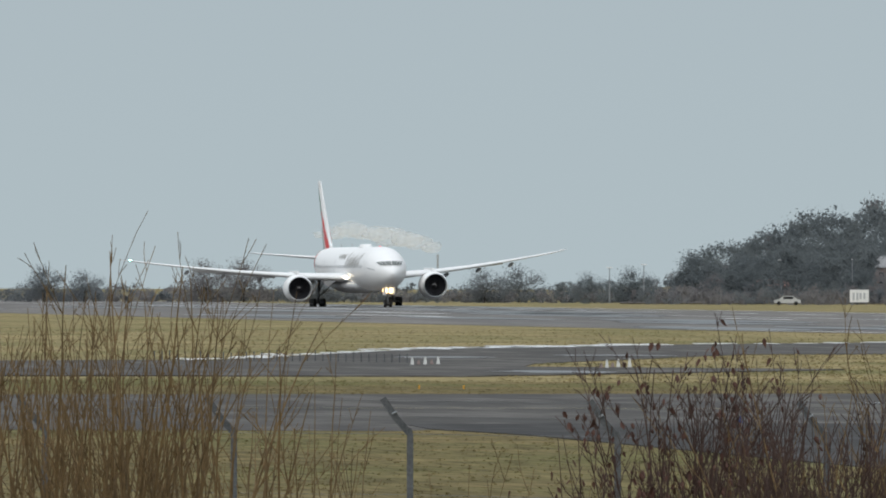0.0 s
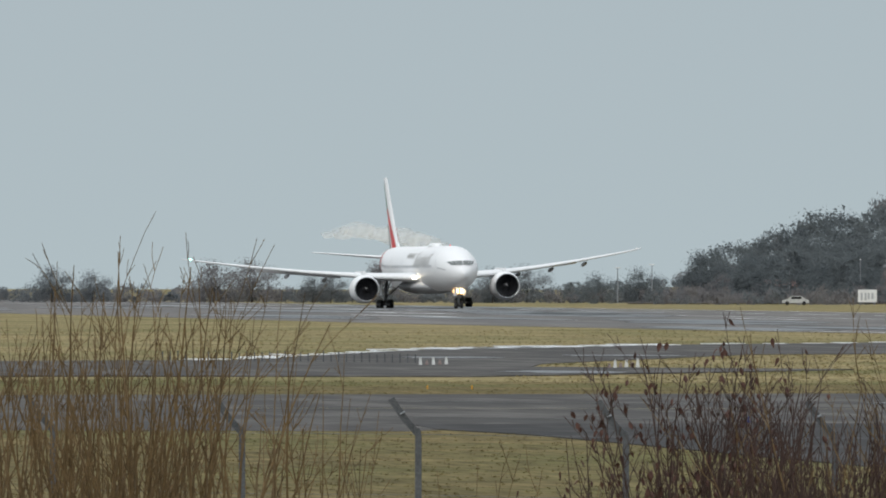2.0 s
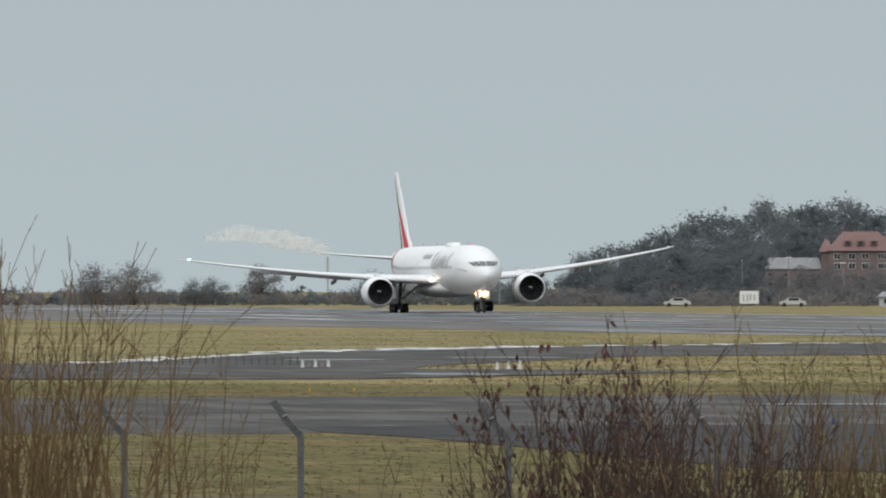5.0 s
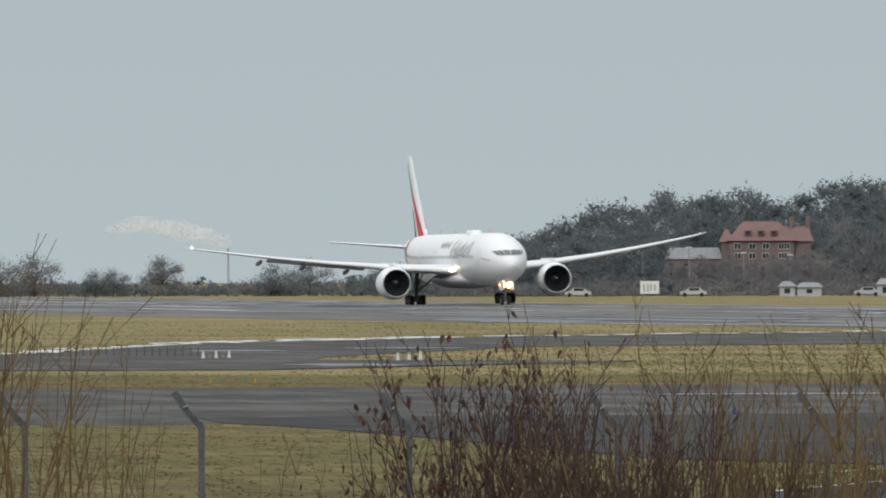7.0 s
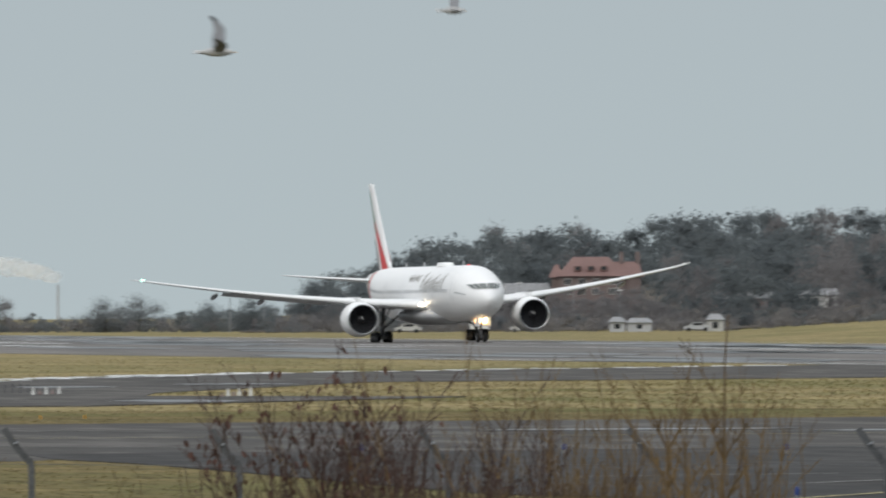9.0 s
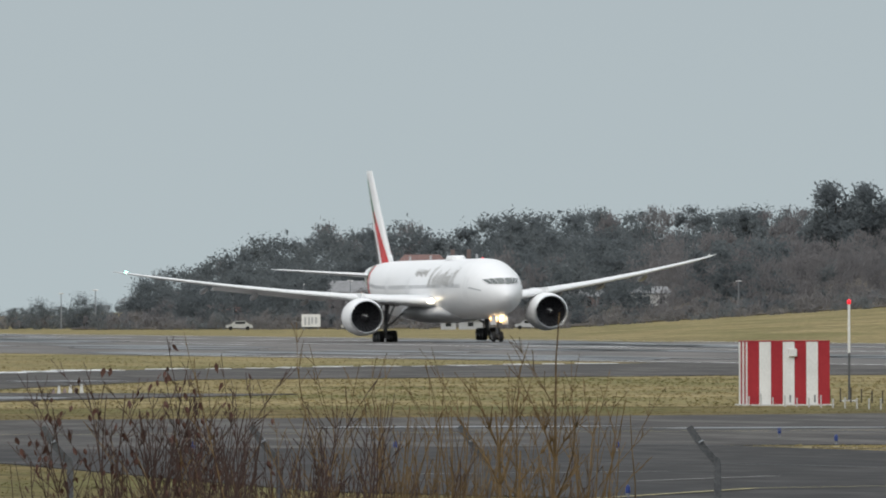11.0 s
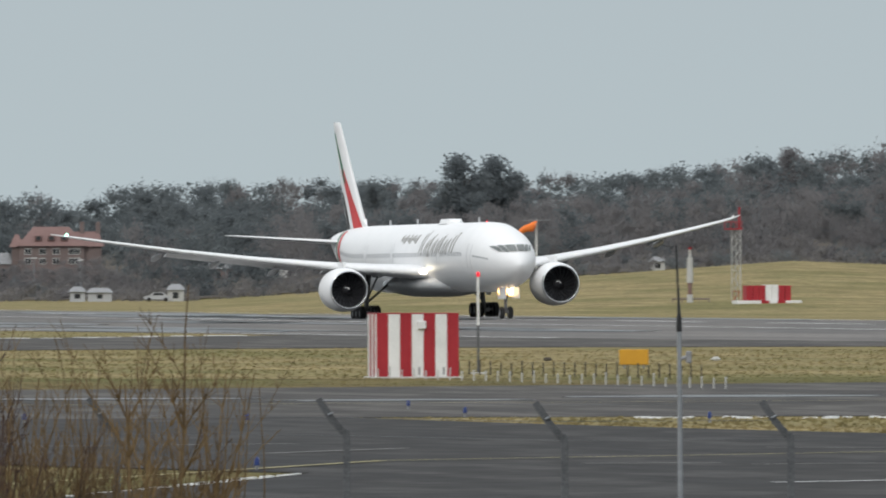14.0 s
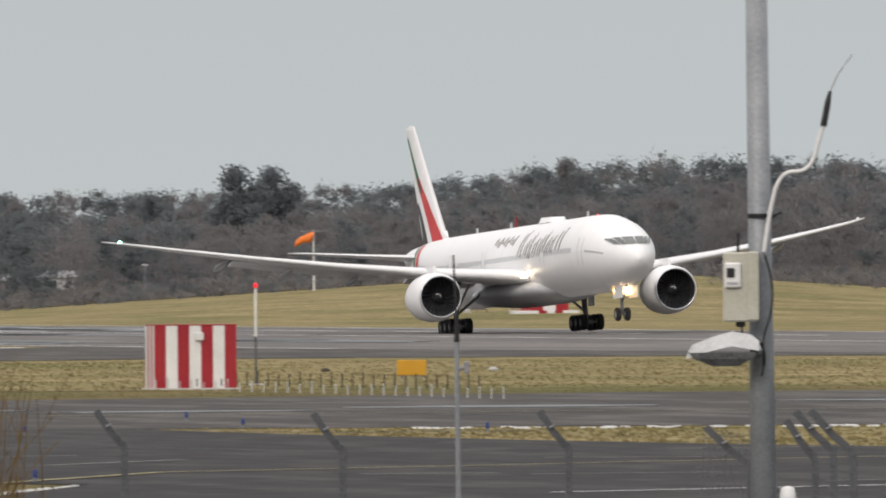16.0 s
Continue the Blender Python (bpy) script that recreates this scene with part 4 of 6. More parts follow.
def build_house():
    p = at(11.338, 2150)
    g = rise(p.x, p.y)
    h = thing("house", "large brick house with red tiled hipped roofs", "house", face_camera(11.338, 2150, g))
    e = 9.7 - g
    for name, x0, x1, y0, top in (("wall", -6.0, 6.0, -5.0, e), ("left_wing", -7.4, -6.0, -3.6, e - 0.2), ("right_wing", 6.0, 9.2, -4.2, e - 0.1)):
        bm = bmesh.new()
        box(bm, (x0, y0, -0.5), (x1, 5, top), 0.03)
        part(name, bm, BRICK, h)
    bm = bmesh.new()
    hipped(bm, -6.5, 6.5, -5.6, 5.6, e, e + 3.6, -3.4, 3.2)
    r = part("roof", bm, ROOF, h, "red clay tile roof")
    bm = bmesh.new()
    hipped(bm, -7.9, -4.8, -4.0, 3.0, e - 0.2, e + 2.2, -6.8, -6.2)
    part("wing_roof", bm, ROOF, h, "red clay tile roof of the wing")
    bm = bmesh.new()
    hipped(bm, 3.0, 9.7, -4.7, 5.2, e - 0.1, e + 2.7, 3.5, 8.7)
    part("wing_roof", bm, ROOF, h, "red clay tile roof of the wing")
    for x in (-2.5, -0.1, 2.3):
        bm = bmesh.new()
        box(bm, (x - 0.65, -4.5, e + 0.9), (x + 0.65, -1.8, e + 2.0), 0.12)
        d = part("dormer", bm, ROOF, r, "small tiled dormer")
        bm = bmesh.new()
        box(bm, (x - 0.42, -4.54, e + 1.15), (x + 0.42, -4.48, e + 1.8))
        part("pane", bm, GLASS, d)
    for x in (5.6, 8.6):
        bm = bmesh.new()
        box(bm, (x - 0.4, -0.5, e + 1.0), (x + 0.4, 0.5, e + 4.5), 0.05)
        part("chimney", bm, BRICK, r, "brick chimney")
    for x, w in ((-4.4, 1.3), (-1.7, 1.3), (0.8, 1.3), (4.2, 2.2)):
        for z in (e - 3.4, e - 1.6):
            bm = bmesh.new()
            box(bm, (x - w / 2, -5.06, z), (x + w / 2, -4.98, z + 1.2), 0.02)
            f = part("window", bm, RENDERWALL, h, "pale sash window")
            n = round(w / 0.6)
            for k in range(n):
                bm = bmesh.new()
                box(bm, (x - w / 2 + 0.1 + (w - 0.1) * k / n, -5.09, z + 0.12), (x - w / 2 + (w - 0.1) * (k + 1) / n, -5.05, z + 1.08))
                part("pane", bm, GLASS, f)


def build_low_building(az, d, w, hgt, wall, roofm, label):
    p = at(az, d)
    b = thing("building", label, "building", face_camera(az, d, rise(p.x, p.y)), group="far buildings")
    bm = bmesh.new()
    box(bm, (-w / 2, -2.5, -0.5), (w / 2, 2.5, hgt * 0.68), 0.03)
    part("wall", bm, wall, b)
    bm = bmesh.new()
    loft(bm, [[Vector(v) for v in ((-w / 2 - 0.3, -2.9, hgt * 0.66), (w / 2 + 0.3, -2.9, hgt * 0.66), (w / 2 + 0.3, 2.9, hgt * 0.66), (-w / 2 - 0.3, 2.9, hgt * 0.66))], [Vector(v) for v in ((-w / 2 + 0.5, -0.1, hgt), (w / 2 - 0.5, -0.1, hgt), (w / 2 - 0.5, 0.1, hgt), (-w / 2 + 0.5, 0.1, hgt))]])
    bmesh.ops.recalc_face_normals(bm, faces=bm.faces)
    part("roof", bm, roofm, b)
    n = max(1, int(w / 2.2))
    for k in range(n):
        x = -w / 2 + (k + 0.5) * w / n
        bm = bmesh.new()
        box(bm, (x - 0.45, -2.56, 0.5), (x + 0.45, -2.48, hgt * 0.52))
        part("window", bm, GLASS, b)


def build_sign_board():
    s = thing("sign_board", "white notice board with dark unreadable marks", "sign", face_camera(10.785, 1840, 0.0))
    bm = bmesh.new()
    box(bm, (-1.5, -0.06, 0.5), (1.5, 0.06, 2.5), 0.02)
    part("panel", bm, HUTWHITE, s)
    for x in (-0.9, -0.3, 0.2, 0.8):
        bm = bmesh.new()
        box(bm, (x - 0.16, -0.09, 0.8 + 0.2 * (x > 0)), (x + 0.16, -0.06, 2.0))
        part("mark", bm, GREY_PAINT, s)
    for x in (-1.1, 1.1):
        bm = bmesh.new()
        rod(bm, (x, 0, -0.2), (x, 0, 0.55), 0.06)
        part("leg", bm, STEEL, s)


def build_lamp_post(az, d, h):
    p = at(az, d)
    l = thing("street_lamp", "thin grey lamp post by the wood", "street lamp", face_camera(az, d, rise(p.x, p.y)), group="far lamp posts")
    bm = bmesh.new()
    rod(bm, (0, 0, -0.2), (0, 0, h), 0.12, 0.07)
    part("pole", bm, STEEL, l)
    bm = bmesh.new()
    box(bm, (-0.5, -0.12, h - 0.02), (0.5, 0.12, h + 0.14), 0.03)
    part("head", bm, HUTWHITE, l)


def build_car(az, d, paint, label):
    p = at(az, d)
    c = thing("car", label, "car", face_camera(az, d, rise(p.x, p.y)), group="far parked cars")
    bm = bmesh.new()
    prof = [(-2.1, 0.35), (-2.15, 0.8), (-1.3, 0.95), (-0.7, 1.45), (0.9, 1.45), (1.6, 0.95), (2.1, 0.85), (2.15, 0.35)]
    loft(bm, [[Vector((x, y, z)) for x, z in prof] for y in (-0.85, 0.85)])
    bmesh.ops.recalc_face_normals(bm, faces=bm.faces)
    b = part("body", bm, paint, c)
    bm = bmesh.new()
    box(bm, (-0.65, -0.87, 0.98), (0.95, -0.84, 1.36))
    part("window", bm, GLASS, b)
    for x in (-1.35, 1.35):
        for y in (-0.8, 0.8):
            bm = bmesh.new()
            turned(bm, [(y - 0.1, 0.02), (y - 0.1, 0.32), (y + 0.1, 0.32), (y + 0.1, 0.02)], 14, "y", (x, 0, 0.32))
            part("wheel", bm, RUBBER, c)


build_house()
for a in ((11.0, 2150, 10.5, 6.2, BRICK, STRUT, "long low building before the wood"), (11.465, 1845, 2.4, 2.4, GREY_PAINT, STRUT, "small grey shed at the wood's foot"), (11.575, 1845, 3.8, 2.2, GREY_PAINT, STRUT, "grey cabin at the wood's foot"), (11.95, 1850, 2.6, 2.8, RENDERWALL, STRUT, "white cabin beside a parked car"), (14.335, 1900, 2.4, 2.4, RENDERWALL, STRUT, "small white cabin on the bank"), (12.1, 2080, 11, 3.4, BRICK, STRUT, "low brick building with a grey roof"),
          (12.45, 2060, 8, 3.6, RENDERWALL, STRUT, "pale shed by the wood"), (10.35, 2080, 7, 3.2, BRICK, ROOF, "small brick building with red roof"), (16.75, 2060, 8, 4.2, RENDERWALL, GREY_PAINT, "pale building on the bank")):
    build_low_building(*a)
build_sign_board()
for a in ((9.55, 1960, 6), (9.72, 1960, 6.5), (10.4, 1965, 7), (10.75, 1960, 7), (10.98, 1960, 7.5), (11.25, 1955, 6.5), (11.48, 1960, 6), (12.2, 1960, 6), (12.9, 1960, 5)):
    build_lamp_post(*a)
build_car(10.43, 1845, RENDERWALL, "white car parked on the grass")
build_car(11.0, 1845, RENDERWALL, "white car parked by the field")
build_car(11.86, 1845, GREY_PAINT, "grey car parked by the field")

# ---- chimney and its steam on the skyline ----


def build_steam():
    random.seed(5)
    c = thing("factory_chimney", "thin grey chimney far away on the skyline", "chimney", face_camera(8.7, 4300))
    bm = bmesh.new()
    rod(bm, (0, 0, -5), (0, 0, 13.5), 0.45, 0.35, 14)
    part("stack", bm, GREY_PAINT, c)
    s = thing("steam_plume", "white plume of steam drifting from the chimney", "steam", face_camera(8.7, 4295, 14.5))
    for k in range(9):
        u = (k + 0.3 * random.random()) / 9
        r = 0.9 + 2.6 * math.sin(math.pi * min(1, u * 0.9 + 0.12)) * random.uniform(0.6, 1.1)
        bm = bmesh.new()
        r *= 1.05
        bmesh.ops.create_icosphere(bm, subdivisions=2, radius=r)
        for v in bm.verts:
            v.co *= 1 + 0.35 * noise.noise(v.co * 0.8 + Vector((k * 3.1, 0, 0)))
            v.co.x *= 2.1
        o = part("puff", bm, STEAM, s, smooth=True)
        o.location = (-1 - 47 * u, 4.0 * (k % 2), 1.2 + 6.5 * math.sin(u * 2.2) + random.uniform(-0.6, 0.6) * (0.4 + u))


build_steam()

# ---- airfield furniture ----


def strip(name, mat, pts, width, z, label, parent=None):
    """A painted line or a wet or snowy edge along a way."""
    bm = bmesh.new()
    vs = []
    for k, p in enumerate(pts):
        a, b = Vector(pts[max(0, k - 1)]), Vector(pts[min(len(pts) - 1, k + 1)])
        n = Vector((-(b - a).y, (b - a).x)).normalized() * width / 2
        vs.append((bm.verts.new((p[0] + n.x, p[1] + n.y, z)), bm.verts.new((p[0] - n.x, p[1] - n.y, z))))
    for (a, b), (c, d) in zip(vs, vs[1:]):
        bm.faces.new((a, b, d, c))
    bmesh.ops.recalc_face_normals(bm, faces=bm.faces)
    return tagged(part(name, bm, mat), label, "marking", kind="structure")


strip("trim_runway_edge_line", LINE, [(217, 300), (217, 3000)], 0.9, 0.045, "worn white runway edge line")
strip("trim_runway_far_line", LINE, [(261, 300), (261, 3000)], 0.9, 0.045, "worn white runway edge line")
for k in range(40):
    strip("trim_centre_dash", LINE, [(RUNWAY_X, 420 + 50 * k), (RUNWAY_X, 450 + 50 * k)], 1.2, 0.058, "white runway centre line dash")
# long white strips along the runway, left of its centre line
for x, y0, y1, w in ((199, 1295, 1357, 2.4), (216, 1477, 1610, 2.4), (183, 1190, 1260, 2.0), (205, 1110, 1150, 1.6), (222, 1010, 1060, 1.6)):
    strip("trim_runway_block", LINE, [(x, y0), (x, y1)], w, 0.062, "long flat white strip on the runway")
strip("trim_shoulder_line", LINE, [(156, 890), (165, 770), (170, 690)], 0.8, 0.05, "faded white line at the runway shoulder")
strip("trim_apron_line", YELLOW_LINE, [(40, 205), (53, 230), (60, 234), (85, 250), (130, 272)], 0.24, 0.055, "thin yellow guide line")
strip("trim_taxi_line", YELLOW_LINE, [(-20, 340), (40, 338), (62, 335), (120, 338), (200, 350)], 0.3, 0.045, "thin yellow guide line")
strip("trim_apron_white_line", LINE, [(54, 203), (75, 214), (120, 232)], 0.25, 0.055, "faint white apron line")


random.seed(19)
for k in range(9):
    x, y = 50 + 3 * k, 205 + random.uniform(0, 70)
    strip("trim_apron_seam", WORN, [(x, y), (x + random.uniform(2, 8), y + random.uniform(-2, 6))], 0.3, 0.05, "short pale worn line on the apron")
for k in range(12):
    x, y = 30 + 7 * k, 315 + random.uniform(0, 60)
    strip("trim_taxi_seam", WORN, [(x, y), (x + random.uniform(2, 7), y + random.uniform(-2, 3))], 0.35, 0.035, "short pale worn line on the taxiway")


def patches(name, mat, centres, label, z, seed, kind):
    """Ragged flat pools or remains of snow, long across the view."""
    random.seed(seed)
    for x, y, sx, sy in centres:
        bm = bmesh.new()
        out = []
        for k in range(26):
            a = 2 * math.pi * k / 26
            q = 1 + 0.45 * noise.noise(Vector((math.cos(a) * 2 + x, math.sin(a) * 2 + y, seed)))
            out.append((sx * q * math.cos(a), sy * q * math.sin(a)))
        slab(bm, out, -0.02, 0.006 if mat is WET else 0.022)
        o = tagged(part(name, bm, mat), label, kind)
        o.matrix_basis = Matrix.Translation((x, y, z))


def along(a, b, n, sx, sy, seed, loose=1.0):
    random.seed(seed)
    return [(a[0] + (b[0] - a[0]) * u + random.uniform(-1, 1) * loose, a[1] + (b[1] - a[1]) * u + random.uniform(-4, 4) * loose, sx * random.uniform(0.4, 1.6), sy * random.uniform(0.4, 1.5)) for u in ((k + random.random()) / n for k in range(n))]


patches("snow_patch", SNOW, along((70, 537), (95, 632), 40, 0.35, 1.2, 1) + along((95, 632), (116, 676), 34, 0.8, 2.2, 2) + along((116, 676), (160, 735), 26, 0.5, 1.5, 3), "strip of old snow along the taxiway edge", 0.03, 4, "snow")
patches("snow_patch", SNOW, along((76, 300), (98, 294), 60, 0.13, 0.3, 5, 0.25), "strip of old snow along the apron edge", 0.02, 7, "snow")
patches("snow_patch", SNOW, along((39.2, 194.6), (48.2, 216.4), 46, 0.09, 0.12, 6, 0.04), "thin line of old snow along the apron edge", 0.022, 8, "snow")
patches("puddle", WET, [(77, 471, 2.2, 7), (86, 560, 2.5, 5), (97, 575, 3, 4), (225, 1500, 6, 90), (205, 1250, 5, 60), (190, 1080, 6, 45), (230, 1080, 6, 60), (185, 930, 4, 25), (205, 960, 6, 30), (195, 820, 5, 20), (215, 1330, 5, 60), (245, 1180, 6, 60), (200, 1420, 6, 70), (250, 1650, 8, 120)], "shallow rain pool on the asphalt", 0.05, 9, "puddle")
random.seed(31)
patches("puddle", WET, [(random.uniform(160, 258), random.uniform(780, 1900), random.uniform(2.5, 8), random.uniform(12, 50)) for _ in range(32)], "shallow rain pool on the runway", 0.05, 12, "puddle")
patches("puddle", WET, [(92, 352, 5, 3), (110, 362, 6, 2.5), (80, 345, 4, 2), (72, 352, 5, 2.2), (126, 350, 6, 2)], "shallow rain pool on the taxiway", 0.03, 10, "puddle")


def build_hut():
    h = thing("equipment_hut", "small hut with red and white vertical stripes", "hut", face_camera(13.125, 436, 0.0, 8))
    w, t, d = 3.12, 2.42, 2.4
    bm = bmesh.new()
    box(bm, (-w / 2 + 0.03, -d / 2 + 0.03, 0), (w / 2 - 0.03, d / 2 - 0.03, t), 0.01)
    part("body", bm, HUTWHITE, h)
    for k in range(7):
        x0, x1 = -w / 2 + w * k / 7, -w / 2 + w * (k + 1) / 7
        bm = bmesh.new()
        box(bm, (x0 + 0.004, -d / 2, 0.05), (x1 - 0.004, -d / 2 + 0.035, t - 0.02), 0.006)
        part("panel", bm, HUTRED if k % 2 == 0 else HUTWHITE, h)
    for k in range(5):
        y0, y1 = -d / 2 + 0.03 + d * k / 5, -d / 2 + d * (k + 1) / 5
        bm = bmesh.new()
        box(bm, (-w / 2, y0, 0.05), (-w / 2 + 0.035, y1 - 0.004, t - 0.02), 0.006)
        part("panel", bm, HUTWHITE if k % 2 == 0 else HUTRED, h)
    bm = bmesh.new()
    box(bm, (-w / 2 - 0.015, -d / 2 - 0.015, t - 0.02), (w / 2 + 0.015, d / 2 + 0.015, t + 0.02), 0.008)
    part("roof", bm, HUTRED, h, "flat red roof edge")
    bm = bmesh.new()
    box(bm, (-0.02, -d / 2 - 0.14, t - 0.58), (0.3, -d / 2 + 0.0, t - 0.28), 0.02)
    part("vent_hood", bm, HUTWHITE, h, "white vent hood")
    for x in (0.02, 0.95):
        bm = bmesh.new()
        box(bm, (x, -d / 2 - 0.02, 0.12), (x + 0.07, -d / 2 + 0.0, 0.4))
        part("handle", bm, STRUT, h)
    bm = bmesh.new()
    box(bm, (-w / 2 - 0.15, -d / 2 - 0.15, -0.1), (w / 2 + 0.15, d / 2 + 0.15, 0.05), 0.02)
    part("plinth", bm, RENDERWALL, h, "concrete plinth")


def build_obstacle_light():
    o = thing("obstacle_light", "tall thin pole topped by a red lamp", "light", face_camera(13.446, 452))
    bm = bmesh.new()
    rod(bm, (0, 0, -0.2), (0, 0, 1.9), 0.045)
    part("lower_pole", bm, POST, o, "grey lower pole")
    bm = bmesh.new()
    rod(bm, (0, 0, 1.9), (0, 0, 3.8), 0.05)
    part("upper_pole", bm, HUTWHITE, o, "white upper pole")
    bm = bmesh.new()
    turned(bm, [(3.8, 0.02), (3.8, 0.075), (3.92, 0.08), (3.98, 0.05), (4.0, 0.01)], 14, "z")
    part("lamp", bm, REDLAMP, o, "red obstacle lamp", smooth=True)
    bm = bmesh.new()
    box(bm, (-0.3, -0.3, -0.1), (0.3, 0.3, 0.06), 0.02)
    part("base", bm, RENDERWALL, o)


def build_windsock():
    p = at(13.735, 1600)
    s = thing("windsock", "orange windsock hanging from a white pole", "windsock", face_camera(13.735, 1600, rise(p.x, p.y)))
    bm = bmesh.new()
    rod(bm, (0, 0, -0.3), (0, 0, 8.2), 0.14, 0.1)
    part("pole", bm, HUTWHITE, s)
    bm = bmesh.new()
    rod(bm, (-1.9, 0, 8.2), (1.9, 0, 8.25), 0.05)
    rod(bm, (0, 0, 8.2), (0, 0, 8.5), 0.1)
    part("cross_arm", bm, STEEL, s)
    bm = bmesh.new()
    rings = []
    for k in range(9):
        u = k / 8
        c = Vector((-0.1 - 2.5 * u, 0, 7.45 - 0.25 * u - 0.75 * u * u))
        r = 0.72 - 0.22 * u + 0.05 * math.sin(11 * u)
        rings.append([c + Vector((0.3 * r * math.sin(a), r * math.cos(a), r * math.sin(a))) for a in (2 * math.pi * i / 14 for i in range(14))])
    loft(bm, rings, caps=False)
    thicken(part("sock", bm, ORANGE, s, "orange fabric sock", smooth=True), 0.02)


def build_yellow_sign():
    s = thing("taxiway_sign", "plain yellow taxiway sign on short legs", "sign", face_camera(14.217, 478, 0, -6))
    bm = bmesh.new()
    box(bm, (-0.6, -0.1, 0.15), (0.6, 0.1, 0.78), 0.02)
    part("panel", bm, SIGNYELLOW, s)
    for x in (-0.4, 0.4):
        bm = bmesh.new()
        rod(bm, (x, 0, -0.1), (x, 0, 0.17), 0.04)
        part("leg", bm, STRUT, s)


def build_mast():
    p = at(14.723, 1285)
    m = thing("lattice_mast", "white lattice mast with red platform and top", "mast", face_camera(14.723, 1285, rise(p.x, p.y)))
    c = [(-0.5, -0.4), (0.5, -0.4), (0, 0.5)]
    for x, y in c:
        bm = bmesh.new()
        rod(bm, (x, y, -0.2), (x, y, 8.05), 0.05, n=5)
        part("leg", bm, RENDERWALL, m)
    for k in range(7):
        z, z2 = k * 1.15, (k + 1) * 1.15
        for i in range(3):
            a, b = c[i], c[(i + 1) % 3]
            for name, lo in (("brace", z), ("rung", z2)):
                bm = bmesh.new()
                rod(bm, (*a, lo), (*b, z2), 0.03, n=4)
                part(name, bm, HUTRED if k == 0 else RENDERWALL, m)
    bm = bmesh.new()
    box(bm, (-1.3, -0.5, 8.0), (0.7, 0.5, 8.12), 0.02)
    for x in (-1.25, -0.6, 0.0, 0.65):
        rod(bm, (x, -0.45, 8.1), (x, -0.45, 8.9), 0.04, n=5)
    rod(bm, (-1.25, -0.45, 8.85), (0.65, -0.45, 8.85), 0.05, n=5)
    part("platform", bm, HUTRED, m, "red platform with railing")
    bm = bmesh.new()
    rod(bm, (0.35, 0, 8.1), (0.35, 0, 10.5), 0.14, 0.1)
    part("top_pole", bm, HUTRED, m, "red top pole")
    bm = bmesh.new()
    rod(bm, (-0.6, 0, 8.9), (-0.6, 0, 10.9), 0.03, 0.03, 5)
    part("lightning_rod", bm, STEEL, m)


def build_slim_mast():
    p = at(14.494, 1285)
    m = thing("marker_mast", "slim white marker mast with a red cap", "mast", face_camera(14.494, 1285, rise(p.x, p.y)))
    for name, z, z2, r, mat in (("base", -0.2, 0.9, 0.34, RENDERWALL), ("lower_shaft", 0.9, 2.2, 0.25, ROOF), ("shaft", 2.2, 5.0, 0.36, RENDERWALL), ("neck", 5.0, 5.9, 0.16, RENDERWALL), ("cap", 5.9, 6.15, 0.2, HUTRED)):
        bm = bmesh.new()
        rod(bm, (0, 0, z), (0, 0, z2), r, r * 0.9, 10)
        part(name, bm, mat, m)
    bm = bmesh.new()
    rod(bm, (-2.0, 0.4, 0.4), (2.2, 0.4, 0.4), 0.08, n=5)
    for x in (-1.9, -0.9, 1.0, 2.1):
        rod(bm, (x, 0.4, -0.2), (x, 0.4, 0.45), 0.06, n=5)
    part("low_rail", bm, BRICK, m, "low brown rail round the foot")


def build_far_hut():
    p = at(14.875, 1270)
    h = thing("marker_hut", "low far hut painted red and white", "hut", face_camera(14.875, 1270, rise(p.x, p.y), 10))
    for k, m in enumerate((HUTRED, HUTRED, HUTRED, HUTWHITE, HUTWHITE, HUTRED, HUTRED)):
        bm = bmesh.new()
        box(bm, (-2.5 + 5 * k / 7, -1.2, 0.3), (-2.5 + 5 * (k + 1) / 7 - 0.03, 1.2, 1.95 + 0.08 * (m is HUTWHITE)), 0.02)
        part("panel", bm, m, h)
    for k in range(8):
        bm = bmesh.new()
        box(bm, (-3.6 + 0.9 * k, -1.7, -0.2), (-2.72 + 0.9 * k, 1.6, 0.3), 0.03)
        part("plinth_block", bm, HUTWHITE if k not in (3, 5) else HUTRED, h)


def build_stone(az, d, mat, size, label):
    s = thing("stone", label, "stone", face_camera(az, d))
    bm = bmesh.new()
    bmesh.ops.create_icosphere(bm, subdivisions=2, radius=1)
    for v in bm.verts:
        v.co *= 1 + 0.3 * noise.noise(v.co * 1.4 + Vector((az, 0, 0)))
        v.co = Vector((v.co.x * size, v.co.y * size * 0.7, max(-0.02, v.co.z * size * 0.55 + size * 0.35)))
    part("lump", bm, mat, s)


def build_marker(az, d, red, w=0.14):
    m = thing("barrier_block", "red plastic barrier block on the taxiway" if red else "white plastic barrier block on the taxiway", "barrier", face_camera(az, d, 0.05), group="barrier blocks")
    bm = bmesh.new()
    loft(bm, [[Vector((sx * w * s, sy * 0.25 * s, z)) for sx, sy in ((-0.5, -1), (0.5, -1), (0.5, 1), (-0.5, 1))] for s, z in ((1.2, -0.04), (1.1, 0.06), (0.8, 0.14 if red else 0.2), (0.65, 0.2 if red else 0.34))])
    part("block", bm, BRICK if red else RENDERWALL, m)


